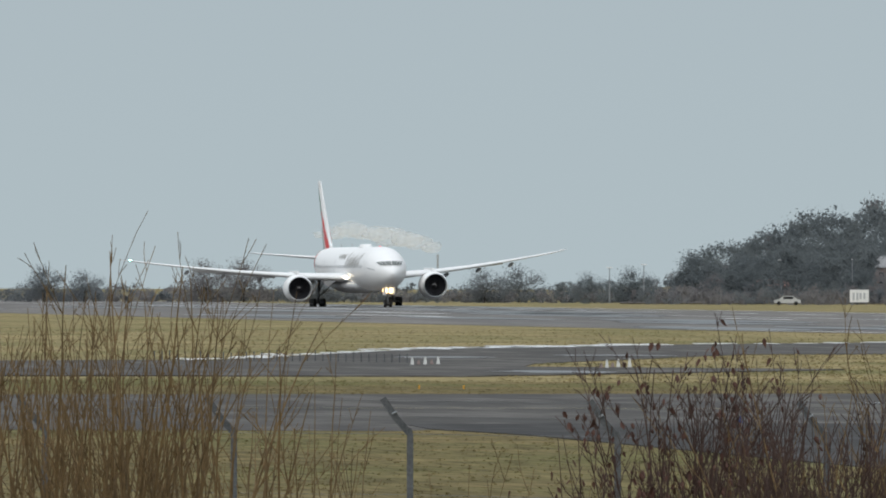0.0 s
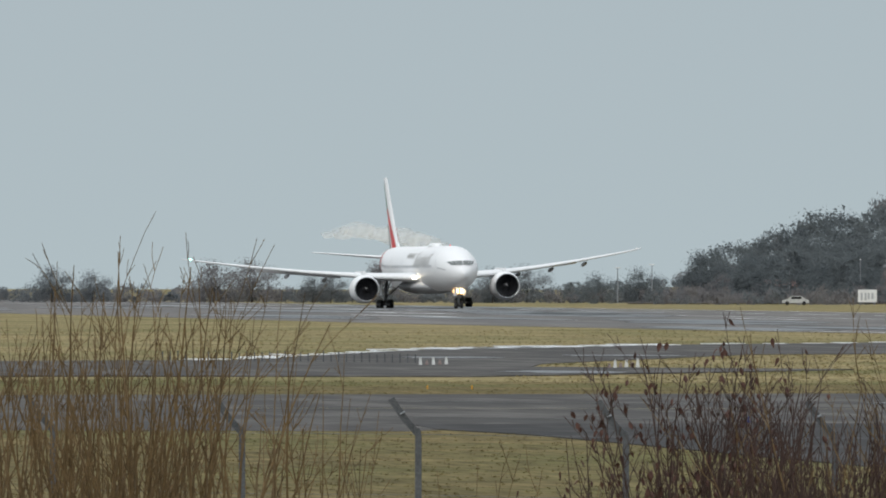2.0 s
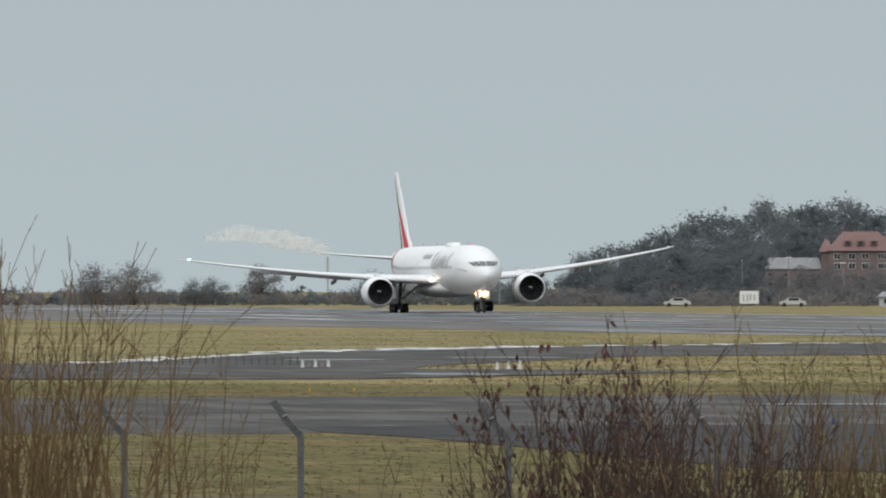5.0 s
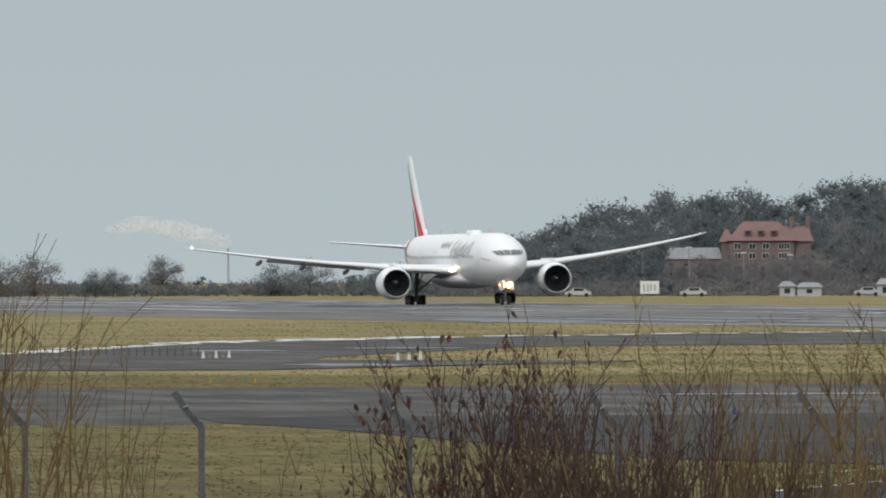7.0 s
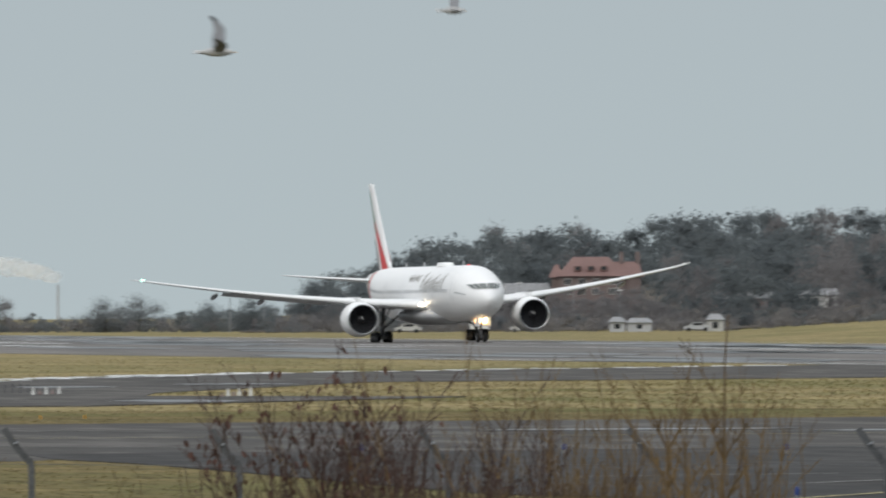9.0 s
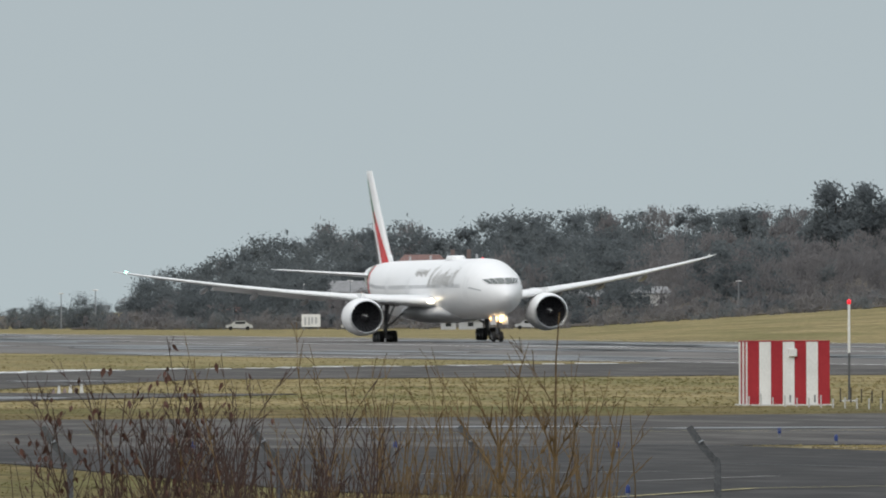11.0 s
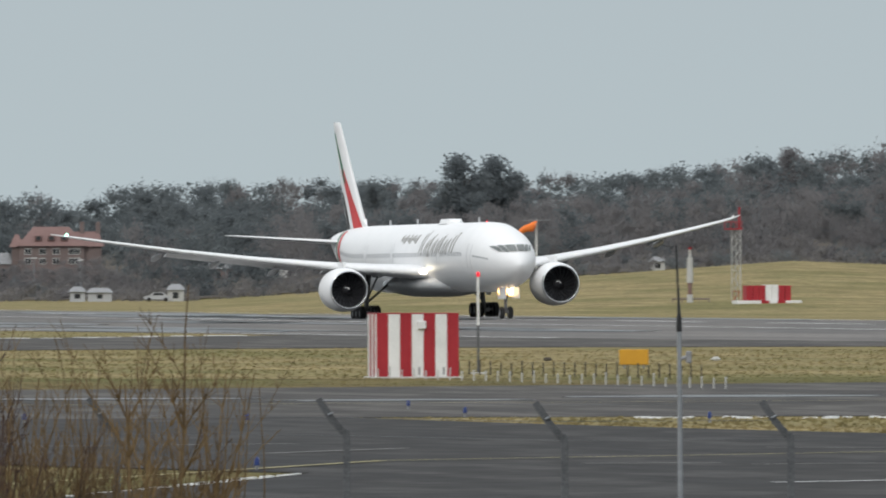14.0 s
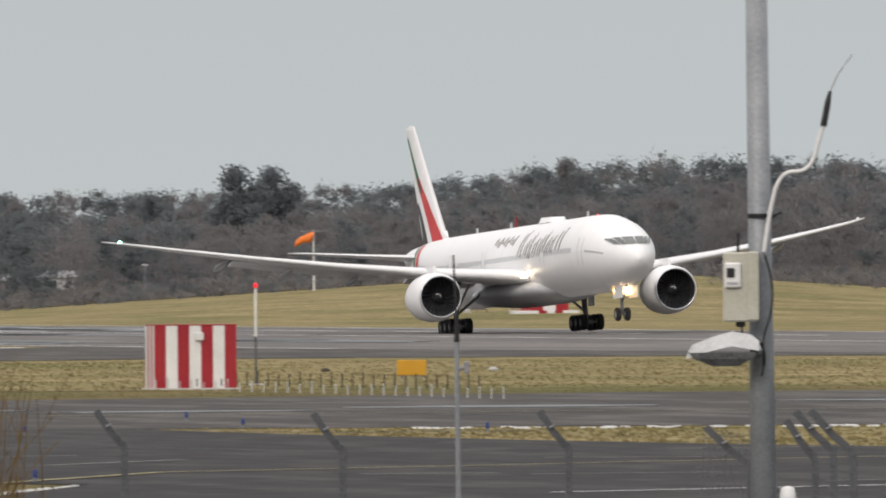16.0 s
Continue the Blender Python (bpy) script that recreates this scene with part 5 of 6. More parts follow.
build_hut(), build_obstacle_light(), build_windsock(), build_yellow_sign(), build_mast(), build_slim_mast(), build_far_hut()
build_stone(13.789, 521, BARK, 0.2, "small dark stone lying in the turf")
build_stone(14.619, 521, RENDERWALL, 0.21, "small pale stone lying in the turf")
for k in range(5):
    build_marker(8.575 + 0.032 * k, 515 + k, k % 2 == 1)
for k in range(6):
    build_marker(9.51 + 0.028 * k, 498 + 2 * k, k % 2 == 0)


def build_stake(az, d, h, mat, label):
    s = thing("stake", label, "post", face_camera(az, d), group="stakes by the taxiway")
    bm = bmesh.new()
    rod(bm, (0, 0, -0.1), (0, 0, h), 0.03, 0.026, 6)
    rod(bm, (0, 0, h), (0, 0, h + 0.05), 0.04, 0.022, 6)
    part("shaft", bm, mat, s)


for az in (8.61, 8.83):
    build_stake(az, 403, 0.1, SIGNYELLOW, "tiny yellow marker in the grass")
random.seed(8)
for k in range(30):
    u = k / 29
    build_stake(12.95 + 1.72 * u, 434 - 46 * u, random.uniform(0.28, 0.42), RENDERWALL, "short white post at the taxiway edge")
for k in range(24):
    u = k / 23
    build_stake(13.35 + 1.2 * u, 448 - 22 * u, random.uniform(0.42, 0.55), BARK, "brown stake in the grass")
for k in range(34):
    u = k / 33
    build_stake(7.3 + 1.25 * u, 548 - 20 * u, random.uniform(0.35, 0.5), POST, "short dark post at the taxiway edge")


def build_blue_light(az, d):
    b = thing("taxiway_light", "small blue taxiway edge light", "light", face_camera(az, d, 0.02), group="taxiway edge lights")
    bm = bmesh.new()
    rod(bm, (0, 0, -0.1), (0, 0, 0.1), 0.035)
    part("stem", bm, STRUT, b)
    bm = bmesh.new()
    turned(bm, [(0.1, 0.05), (0.22, 0.05), (0.26, 0.03), (0.27, 0.005)], 12, "z")
    part("lens", bm, BLUE, b, "blue lens", smooth=True)


for a in ((10.2, 300), (11.2, 300), (12.3, 298), (13.38, 312), (14.59, 300), (15.9, 296), (12.35, 226), (13.1, 330)):
    build_blue_light(*a)

# ---- perimeter fence ----


def build_fence_post(az, d, turn=0.0, top=2.2, reach=0.39):
    f = thing("fence_post", "grey cranked fence post at the airfield edge", "fence post", face_camera(az, d, 0, turn), group="perimeter fence posts")
    bm = bmesh.new()
    e = top - 0.46
    s = 0.043
    loft(bm, [[Vector((x * s * k + reach + dx, y * s * k, z)) for x, y in ((-1, -0.8), (-0.8, -1), (0.8, -1), (1, -0.8), (1, 0.8), (0.8, 1), (-0.8, 1), (-1, 0.8))] for z, k, dx in ((-0.3, 1.1, 0), (e - 0.05, 1.0, 0), (e + 0.06, 1.0, -0.02))])
    p = part("shaft", bm, POST, f)
    bm = bmesh.new()
    loft(bm, [[Vector((x * s * 0.9 + dx, y * s * 0.8, z + x * s * 0.55)) for x, y in ((-1, -0.8), (1, -0.8), (1, 0.8), (-1, 0.8))] for z, dx in ((e - 0.02, reach), (e + 0.2, reach * 0.5), (top, 0.02))])
    part("crank", bm, POST, f, "slanted top arm")
    bm = bmesh.new()
    for u in (0.55,):
        rod(bm, (reach * (1 - u) - 0.03, -0.07, e + 0.46 * u), (reach * (1 - u) + 0.03, -0.05, e + 0.46 * u + 0.03), 0.012, n=5)
    part("wire_clip", bm, STEEL, f)


FENCE = [(6.62, 160), (7.551, 157), (8.422, 156), (9.446, 153), (10.48, 153), (11.513, 153), (12.646, 151), (13.72, 146), (14.839, 147)]
for az, d in FENCE:
    build_fence_post(az, d)
for az, d, turn, top, reach in ((15.66, 146, 0, 2.0, 0.58), (16.06, 142, 0, 2.13, 0.37), (16.105, 138, 0, 2.28, 0.47), (16.18, 132, 0, 2.35, 0.5), (16.9, 128, 0, 2.2, 0.4)):
    build_fence_post(az, d, turn, top, reach)


def build_wires():
    w = thing("fence_wire", "thin strained wires along the perimeter fence", "wire")
    for off, z in ((0.39, 0.9), (0.39, 1.72), (0.2, 1.96), (0.04, 2.17)):
        pts = [at(a, d, z) + Vector((off, 0, 0)) for a, d in FENCE]
        for a, b in zip(pts, pts[1:]):
            bm = bmesh.new()
            rod(bm, a, b, 0.003, n=4)
            part("strand", bm, WIRE, w)
    # mesh panel by the gate
    bm = bmesh.new()
    a, b = at(15.62, 146.3), at(15.84, 146.0)
    for k in range(9):
        u = k / 8
        p = a + (b - a) * u
        rod(bm, (p.x, p.y, 0.2), (p.x + 0.12, p.y, 1.95 + 0.0 * u), 0.005, n=4)
    for k in range(8):
        z = 1.0 + 0.12 * k
        rod(bm, (a.x, a.y, z), (b.x, b.y, z + 0.05), 0.004, n=4)
    part("mesh_panel", bm, WIRE, w)


build_wires()

# ---- camera pole by the fence ----


def build_pole():
    D = 110
    p = thing("camera_pole", "tall grey steel pole with cabinet and floodlight", "pole", face_camera(15.947, D, 0.018))
    bm = bmesh.new()
    rod(bm, (0.03, 0, -0.3), (-0.035, 0, 7.2), 0.128, 0.1, 28)
    part("pole", bm, STEEL, p, smooth=True)
    bm = bmesh.new()
    for z in (4.4, 4.42):
        turned(bm, [(z, 0.118), (z, 0.128), (z + 0.025, 0.128), (z + 0.025, 0.118)], 24, "z")
    rod(bm, (0.1, -0.08, 4.41), (0.2, -0.1, 4.46), 0.012)
    part("strap", bm, BLACK, p, "black strap")
    cab = part("cabinet", (lambda b: (box(b, (-0.36, -0.36, 3.42), (-0.03, -0.14, 4.08), 0.015), b)[1])(bmesh.new()), CREAM, p, "cream metal cabinet")
    bm = bmesh.new()
    box(bm, (-0.13, -0.375, 3.43), (-0.02, -0.13, 4.085), 0.012)
    part("side_cover", bm, CREAM, cab)
    bm = bmesh.new()
    box(bm, (-0.345, -0.40, 3.74), (-0.19, -0.355, 3.98), 0.015)
    o = part("meter", bm, HUTWHITE, cab, "white meter housing")
    bm = bmesh.new()
    box(bm, (-0.325, -0.41, 3.84), (-0.25, -0.398, 3.93), 0.004)
    part("dial", bm, BLACK, o, "dark meter window")
    bm = bmesh.new()
    box(bm, (-0.325, -0.41, 3.775), (-0.22, -0.398, 3.80), 0.003)
    part("slot", bm, GREY_PAINT, o)
    bm = bmesh.new()
    rod(bm, (-0.215, -0.25, 4.08), (-0.215, -0.25, 4.26), 0.014)
    part("aerial", bm, BLACK, cab)
    bm = bmesh.new()
    box(bm, (-0.24, -0.3, 3.37), (-0.15, -0.2, 3.42), 0.01)
    part("cable_gland", bm, BLACK, cab)
    # cables
    cv = bpy.data.curves.new("cable", "CURVE")
    cv.dimensions, cv.bevel_depth = "3D", 0.011
    for pts in (((-0.19, -0.25, 3.38), (-0.17, -0.24, 3.3), (-0.06, -0.22, 3.27), (0.0, -0.2, 3.2), (0.02, -0.2, 3.0)), ((0.04, -0.15, 4.05), (0.1, -0.13, 3.8), (0.09, -0.14, 3.5), (0.02, -0.2, 3.25), (0.03, -0.2, 3.05), (0.0, -0.2, 2.9))):
        s = cv.splines.new("BEZIER")
        s.bezier_points.add(len(pts) - 1)
        for b, q in zip(s.bezier_points, pts):
            b.co, b.handle_left_type, b.handle_right_type = q, "AUTO", "AUTO"
    cv.materials.append(BLACK)
    c = new("cable", cv)
    c.parent = p
    # floodlight head
    bm = bmesh.new()
    top = [(-0.02, 3.24), (-0.1, 3.30), (-0.28, 3.33), (-0.46, 3.28), (-0.66, 3.2), (-0.71, 3.1)]
    rings = []
    for x, zt in top:
        zb = float(np.interp(x, [-0.71, -0.46, -0.28, 0], [3.07, 3.15, 3.19, 3.14]))
        hw = 0.16 if x > -0.6 else 0.1
        rings.append([Vector((x, -0.3 - hw, zb)), Vector((x, -0.3 - hw * 0.6, zt)), Vector((x, -0.3 + hw * 0.6, zt)), Vector((x, -0.3 + hw, zb))])
    loft(bm, rings)
    bmesh.ops.recalc_face_normals(bm, faces=bm.faces)
    fl = part("floodlight", bm, FLOOD, p, "grey cast floodlight head")
    bm = bmesh.new()
    loft(bm, [[Vector((x, y, z)) for x, y in ((-0.7 * k - 0.01, -0.46 + 0.05 * s), (-0.04 - 0.12 * s, -0.46 + 0.05 * s), (-0.04 - 0.12 * s, -0.14 - 0.05 * s), (-0.7 * k - 0.01, -0.14 - 0.05 * s))] for z, k, s in ((3.13, 0.97, 0), (3.07, 0.9, 0.4), (3.0, 0.64, 1.5))])
    part("lens", bm, RIBBED, fl, "grey ribbed lens bowl")
    bm = bmesh.new()
    rod(bm, (-0.06, -0.3, 3.15), (0.0, -0.05, 3.15), 0.05)
    part("bracket", bm, STEEL, fl)
    # bent white conduit with a whip aerial
    cv = bpy.data.curves.new("conduit", "CURVE")
    cv.dimensions, cv.bevel_depth, cv.bevel_resolution = "3D", 0.021, 3
    s = cv.splines.new("BEZIER")
    pts = ((0.03, -0.14, 4.08), (0.11, -0.14, 4.55), (0.17, -0.14, 4.74), (0.24, -0.14, 4.82), (0.42, -0.14, 4.86), (0.5, -0.14, 4.95), (0.545, -0.14, 5.1), (0.6, -0.14, 5.28))
    s.bezier_points.add(len(pts) - 1)
    for b, q in zip(s.bezier_points, pts):
        b.co, b.handle_left_type, b.handle_right_type = q, "AUTO", "AUTO"
    cv.materials.append(HUTWHITE)
    c = new("conduit", cv)
    c.parent = p
    tagged(c, "bent white conduit")
    bm = bmesh.new()
    rod(bm, (0.6, -0.14, 5.27), (0.645, -0.14, 5.5), 0.034, 0.03, 10)
    rod(bm, (0.645, -0.14, 5.5), (0.665, -0.14, 5.6), 0.03, 0.016, 10)
    part("aerial_base", bm, BLACK, p, "black aerial base")
    bm = bmesh.new()
    rod(bm, (0.665, -0.14, 5.6), (0.75, -0.14, 5.78), 0.010, 0.008, 8)
    rod(bm, (0.75, -0.14, 5.78), (0.88, -0.14, 5.95), 0.008, 0.006, 8)
    part("whip", bm, GREY_PAINT, p)
    bm = bmesh.new()
    turned(bm, [(1.64, 0.01), (1.66, 0.07), (1.74, 0.08), (1.84, 0.065), (1.86, 0.01)], 14, "z", (0.24, -0.1, 0))
    part("dome", bm, HUTWHITE, p, "small white dome low on the pole", smooth=True)


def build_antenna():
    a = thing("whip_antenna", "thin whip antenna on a grey pole", "antenna", face_camera(14.44, 120, 0.015))
    bm = bmesh.new()
    rod(bm, (0.02, 0, -0.2), (0.0, 0, 3.22), 0.03, 0.024, 10)
    part("pole", bm, STEEL, a)
    bm = bmesh.new()
    rod(bm, (0, 0, 3.2), (0, 0, 3.36), 0.03, 0.026, 10)
    rod(bm, (0, 0, 3.36), (-0.005, 0, 3.5), 0.02, 0.014, 8)
    rod(bm, (-0.005, 0, 3.5), (-0.03, 0, 4.1), 0.013, 0.009, 8)
    part("whip", bm, BLACK, a, "black whip")
    bm = bmesh.new()
    rod(bm, (0.02, 0, 2.92), (0.1, 0, 2.94), 0.02)
    box(bm, (0.07, -0.03, 2.87), (0.13, 0.03, 3.0), 0.01)
    part("side_bracket", bm, STRUT, a)


build_pole()
build_antenna()

# ---- shrubs before the fence ----


class Twigs:
    """Collects tapering shoots into one mesh."""

    def __init__(self):
        self.v, self.f, self.tips = [], [], []

    def shoot(self, p, way, length, r, bend=0.25, seg=6, depth=0, side=0):
        p, way = Vector(p), Vector(way).normalized()
        pull = Vector((random.uniform(-1, 1), random.uniform(-1, 1), random.uniform(0.0, 0.8)))
        prev = None
        pts = []
        for k in range(seg + 1):
            rr = max(r * (1 - 0.78 * k / seg), 0.003)
            u = way.cross(Vector((0.3, 1, 0.1))).normalized()
            w = way.cross(u)
            ring = []
            for j in range(4):
                a = 1.5708 * j
                ring.append(len(self.v))
                self.v.append(p + u * rr * math.cos(a) + w * rr * math.sin(a))
            if prev:
                for j in range(4):
                    self.f.append((prev[j], prev[(j + 1) % 4], ring[(j + 1) % 4], ring[j]))
            prev = ring
            pts.append((p.copy(), way.copy(), rr))
            way = (way + pull * bend / seg + Vector((random.uniform(-1, 1), random.uniform(-1, 1), random.uniform(-0.3, 0.6))) * 0.07).normalized()
            p = p + way * length / seg
        self.tips.append(p)
        if depth:
            for _ in range(side):
                q, w, rr = random.choice(pts[1:-1])
                a = random.uniform(0, 6.283)
                self.shoot(q, w + Vector((math.cos(a), math.sin(a), 0.1)) * random.uniform(0.45, 0.8), length * random.uniform(0.12, 0.3), max(rr * 0.66, 0.0042), 0.5, 4, depth - 1, max(1, side // 2))
        return pts

    def mesh(self, name, mat):
        me = bpy.data.meshes.new(name)
        me.from_pydata([tuple(v) for v in self.v], [], self.f)
        me.materials.append(mat)
        return me


def leaf_mesh():
    bm = bmesh.new()
    vs = [bm.verts.new(v) for v in ((0, 0, 0), (0.018, 0.008, -0.02), (0.022, 0.0, -0.05), (0.004, 0.012, -0.085), (-0.02, 0.006, -0.05), (-0.016, -0.004, -0.02))]
    mid = bm.verts.new((0.0, 0.016, -0.045))
    for k in range(6):
        bm.faces.new((vs[k], vs[(k + 1) % 6], mid))
    return mesh_of("leaf", bm, DEADLEAF)


LEAF = leaf_mesh()


def build_shrub(az, d, n, h, spread, mat, label, seed, r=0.012, side=3, lean=0.28, leaves=0, name="shrub", low=0.6, depth=2):
    random.seed(seed)
    s = thing(name, label, "shrub", face_camera(az, d), group="shrubs before the fence")
    tips = []
    for k in range(n):
        t = Twigs()
        a = random.uniform(0, 6.283)
        q = math.sqrt(random.random()) * spread * 0.45
        hh = 0.95 * h * (random.uniform(low, 0.95) if k else 1.0)
        ln = random.uniform(0, lean)
        t.shoot((q * math.cos(a), q * 0.8 * math.sin(a), -0.1), (math.cos(a) * ln, math.sin(a) * ln, 1), hh * 1.03, r * random.uniform(0.7, 1.3), 0.22, 9, depth, side)
        part("branch", t.mesh("branch", mat), None, s)
        tips += t.tips
    hi = [p for p in tips if p.z > h * 0.35]
    for k in range(min(leaves, len(hi))):
        o = part("leaf", LEAF, None, s)
        p = random.choice(hi) + Vector((random.uniform(-0.05, 0.05), random.uniform(-0.05, 0.05), random.uniform(-0.1, 0.02)))
        sc = random.uniform(0.7, 1.2)
        o.matrix_basis = Matrix.Translation(p) @ Euler((random.uniform(-0.5, 0.5), random.uniform(-0.5, 0.5), random.uniform(0, 6.28))).to_matrix().to_4x4() @ Matrix.Diagonal((sc, sc, sc, 1))
    return s


YL, DK = "tall yellow-brown willow shoots before the fence", "dense bare brown bush before the fence"
k = 0
for az, h, n in ((5.9, 4.1, 24), (6.25, 4.1, 28), (6.6, 4.2, 32), (6.85, 4.25, 34), (7.08, 4.3, 36), (7.26, 4.2, 36), (7.45, 4.1, 26), (7.66, 3.9, 13), (7.88, 4.1, 6), (8.05, 3.3, 5)):
    k += 1
    build_shrub(az, 104 + 5 * (k % 3), n, h, 0.75, WILLOW, YL, 100 + k, 0.0165, 5, 0.24, low=0.5)
for az, h, n in ((8.15, 2.9, 4), (8.4, 2.75, 5), (8.75, 2.4, 5), (9.05, 2.2, 4), (9.35, 2.3, 4)):
    k += 1
    build_shrub(az, 108, n, h, 0.3, WILLOW, "few thin yellow-brown shoots before the fence", 100 + k, 0.009, 2, 0.16)
build_shrub(9.88, 106, 32, 3.5, 0.6, TWIG, "dark shrub with withered brown leaves", 201, 0.017, 10, 0.36, leaves=430, name="leafy_shrub", low=0.5)
build_shrub(9.55, 109, 20, 2.7, 0.6, TWIG, "dark shrub with withered brown leaves", 202, 0.013, 7, 0.45, leaves=140, name="leafy_shrub", low=0.5)
for az, h, n in ((10.1, 3.0, 32), (10.27, 3.1, 46), (10.42, 3.1, 54), (10.56, 3.05, 54), (10.7, 3.0, 50), (10.85, 2.95, 46), (11.02, 2.85, 38)):
    k += 1
    build_shrub(az, 103 + 4 * (k % 3), n, h, 0.65, TWIG, DK, 100 + k, 0.0135, 6, 0.27, low=0.45)
for az, h, n in ((10.1, 3.45, 3), (10.45, 3.4, 4), (10.72, 3.5, 5), (11.0, 3.45, 4), (11.2, 3.35, 5), (11.42, 3.5, 5), (11.6, 3.2, 5), (12.0, 3.45, 5), (12.15, 3.3, 6)):
    k += 1
    build_shrub(az, 105 + 3 * (k % 3), n * (4 if az > 11.1 else 2), h, 0.4, WILLOW, YL, 100 + k, 0.0125, 5, 0.2)
build_shrub(11.77, 102, 3, 3.95, 0.16, WILLOW, "bare sapling with spreading branches", 203, 0.032, 18, 0.36, name="sapling", low=0.6)
for az, h, n in ((11.2, 2.75, 36), (11.4, 2.7, 40), (11.6, 2.65, 40), (11.85, 2.6, 36), (12.1, 2.5, 26)):
    k += 1
    build_shrub(az, 108, n, h, 0.5, WILLOW if k % 3 else TWIG, DK, 100 + k, 0.010, 3, 0.24)


# ---- rough turf ----


def build_tufts(fields, mat, small, label, seed):
    """Loose tussocks over the grass."""
    random.seed(seed)
    v, f = [], []
    for az0, az1, d0, d1, n in fields:
        for _ in range(n):
            p = at(random.uniform(az0, az1), random.uniform(d0, d1))
            if on_paving(p.x, p.y):
                continue
            s = small * random.uniform(0.4, 1.1)
            for _ in range(4):
                a, k = random.uniform(0, 6.28), len(v)
                b = Vector((math.cos(a), math.sin(a), 0)) * s
                o = Vector((random.uniform(-s, s), random.uniform(-s, s), 0))
                v.extend((p + o - b * 0.7, p + o + b * 0.7, p + o + b * random.uniform(-0.6, 0.9) + Vector((0, 0, s * random.uniform(0.5, 1.1)))))
                f.append((k, k + 1, k + 2))
    me = bpy.data.meshes.new("grass_tufts")
    me.from_pydata([tuple(q) for q in v], [], f)
    me.materials.append(mat)
    tagged(new("grass_tufts", me), label, "grass", kind="stuff")


build_tufts(((6.2, 12.6, 185, 312, 9000), (6.2, 17.2, 384, 440, 9000)), VERGE, 0.045, "rough olive tufts in the verge by the fence", 21)
build_tufts(((9.0, 17.2, 440, 600, 10000), (6.2, 13.0, 560, 900, 6000), (12.6, 17.2, 262, 310, 4000)), GRASS, 0.07, "dry straw-coloured tufts in the winter turf", 22)

# ---- gulls ----


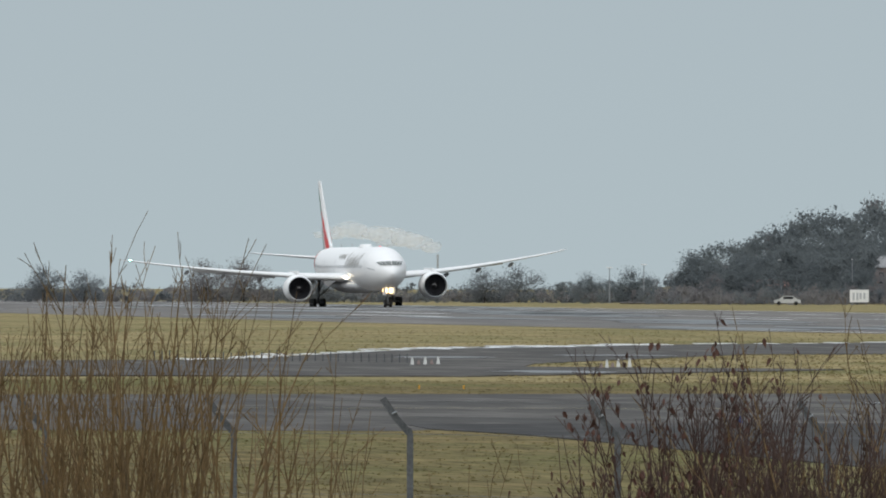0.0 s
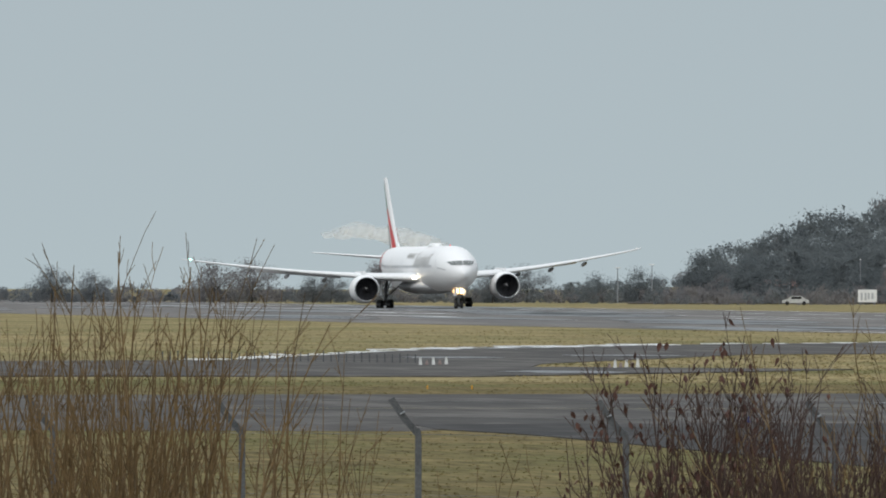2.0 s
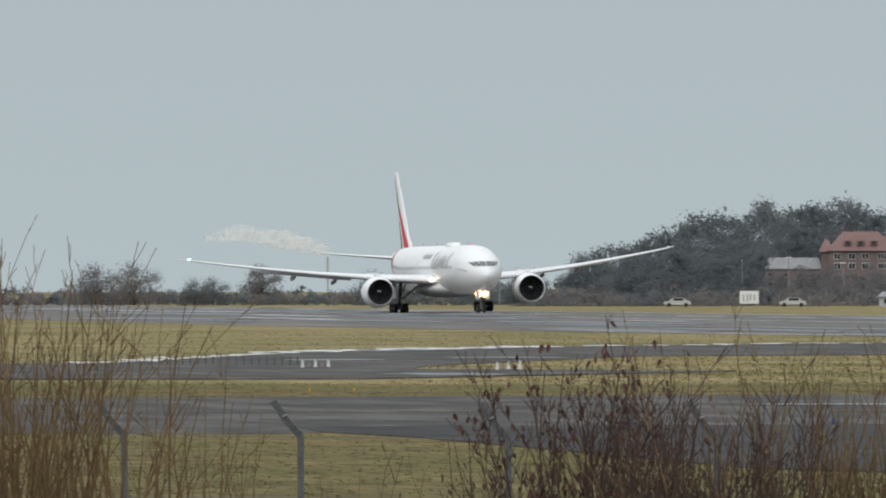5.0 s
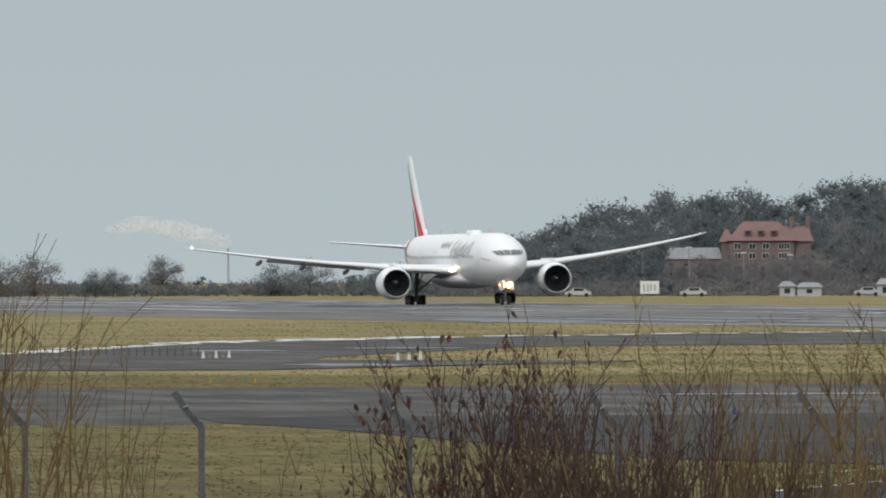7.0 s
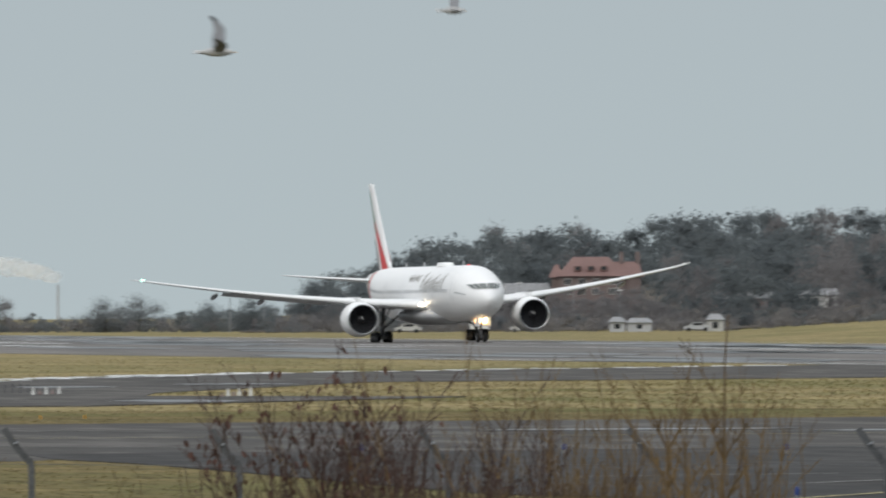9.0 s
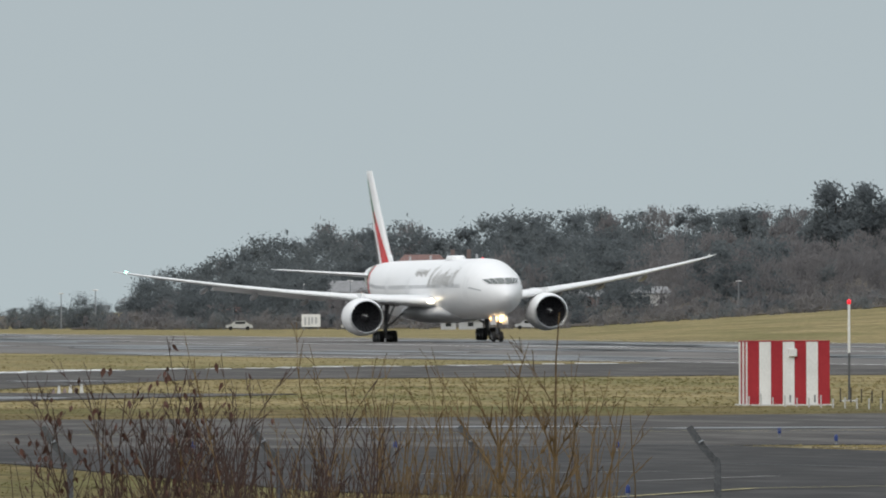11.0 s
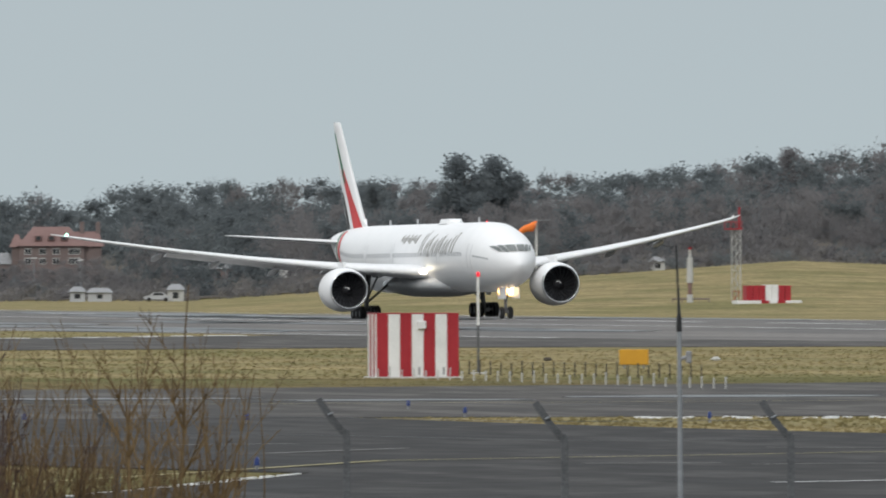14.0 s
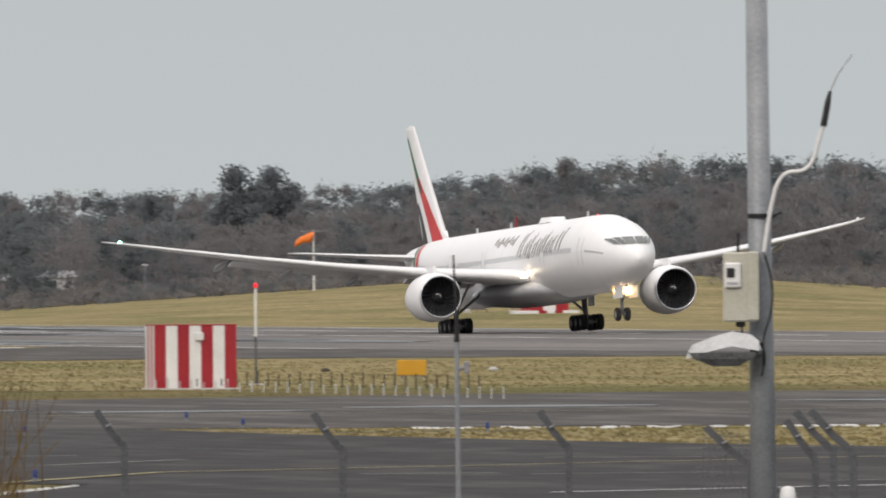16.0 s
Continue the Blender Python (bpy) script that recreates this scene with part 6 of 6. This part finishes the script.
def build_gull(label):
    g = thing("gull", label, "gull")
    bm = bmesh.new()
    turned(bm, [(0.28, 0.005), (0.25, 0.03), (0.2, 0.05), (0.08, 0.075), (-0.08, 0.07), (-0.2, 0.035), (-0.3, 0.02), (-0.31, 0.004)], 12)
    body = part("body", bm, FEATHER, g, smooth=True)
    bm = bmesh.new()
    rod(bm, (0.27, 0, 0), (0.33, 0, -0.01), 0.012, 0.003, 6)
    part("bill", bm, SIGNYELLOW, body)
    bm = bmesh.new()
    loft(bm, [[Vector((-0.22, y * 0.4, 0.012)), Vector((-0.22, y * 0.4, -0.004)), Vector((-0.36, y, -0.004)), Vector((-0.36, y, 0.006))] for y in (-0.07, 0.07)])
    part("tail", bm, FEATHER, body)
    ws = []
    for s in (-1, 1):
        bm = bmesh.new()
        rows = [(0.0, 0.1, -0.09, 0.02), (0.2, 0.13, -0.08, 0.016), (0.36, 0.12, -0.05, 0.012), (0.48, 0.03, -0.08, 0.008), (0.56, -0.07, -0.11, 0.004)]
        loft(bm, [[Vector((a, s * y, 0)), Vector((a * 0.5 + b * 0.5, s * y, t)), Vector((b, s * y, 0)), Vector((a * 0.5 + b * 0.5, s * y, -t * 0.3))] for y, a, b, t in rows])
        bmesh.ops.recalc_face_normals(bm, faces=bm.faces)
        w = part("wing", bm, FEATHER_GREY, g, "grey wing with dark tip", smooth=False)
        w.location = (0.03, s * 0.05, 0.03)
        bm = bmesh.new()
        loft(bm, [[Vector((a, s * y, 0.004)), Vector((a * 0.5 + b * 0.5, s * y, t + 0.004)), Vector((b, s * y, 0.003)), Vector((a * 0.5 + b * 0.5, s * y, -t * 0.3 - 0.002))] for y, a, b, t in ((0.485, 0.026, -0.085, 0.009), (0.575, -0.08, -0.125, 0.004))])
        part("wing_tip", bm, BLACK, w)
        ws.append((w, s))
    return g, ws


gull_a, gull_a_wings = build_gull("white gull with grey wings in flight")
gull_b, gull_b_wings = build_gull("white gull gliding down over the field")


def motions():
    # the airliner accelerates along the runway and begins to raise its nose
    rows = []
    for t, l in ROLLING:
        pitch = float(np.interp(t, [0, 14.4, 15.0, 15.5, 16.0], [0.0, 0.15, 0.6, 1.2, 1.85]))
        rows.append((t, pose(RUNWAY_X, l - MG, 0.03, 1.5, -pitch, -90)))
    walk(airliner, rows)
    for w, s, pivot in airliner_wings:
        walk(w, [(t, pose(*pivot, s * b)) for t, b in ((0.0, -1.2), (4.0, -0.9), (8.0, -0.3), (12.0, 0.5), (16.0, 1.2))])
    # gulls beat across the sky
    for g, ws, d, a0, av, els, bank, beat in ((gull_a, gull_a_wings, 188, 9.487, 3.2, ((0, 1.2), (9.0, 1.275), (9.2, 1.30), (9.4, 1.385), (9.6, 1.44), (10.2, 1.75), (12, 2.6), (16, 3.2)), 26, (2, 44)),
                                               (gull_b, gull_b_wings, 250, 10.657, 2.0, ((0, 6.0), (8.5, 1.9), (9.0, 1.475), (9.2, 1.28), (9.5, 1.018), (9.7, 0.79), (10.5, 0.35), (12, 0.25), (16, 0.3)), 24, (6, 16))):
        rows = []
        for k in range(33):
            t = k * 0.5
            a = a0 + av * (t - 9.0)
            e = float(np.interp(t, [q[0] for q in els], [q[1] for q in els]))
            rows.append((t, pose(*at(a, d, EYE[2] + d * math.tan(radians(e))), bank, 0, -a + 4)))
        for t in (9.2, 9.4, 9.6, 9.7):
            a = a0 + av * (t - 9.0)
            e = float(np.interp(t, [q[0] for q in els], [q[1] for q in els]))
            rows.append((t, pose(*at(a, d, EYE[2] + d * math.tan(radians(e))), bank, 0, -a + 4)))
        walk(g, sorted(rows, key=lambda r: r[0]))
        for w, s in ws:
            walk(w, [(k * 0.1, pose(0.03, s * 0.05, 0.03, s * (beat[0] + beat[1] * math.cos(math.pi * (k - 94) / 2)))) for k in range(161)])


motions()
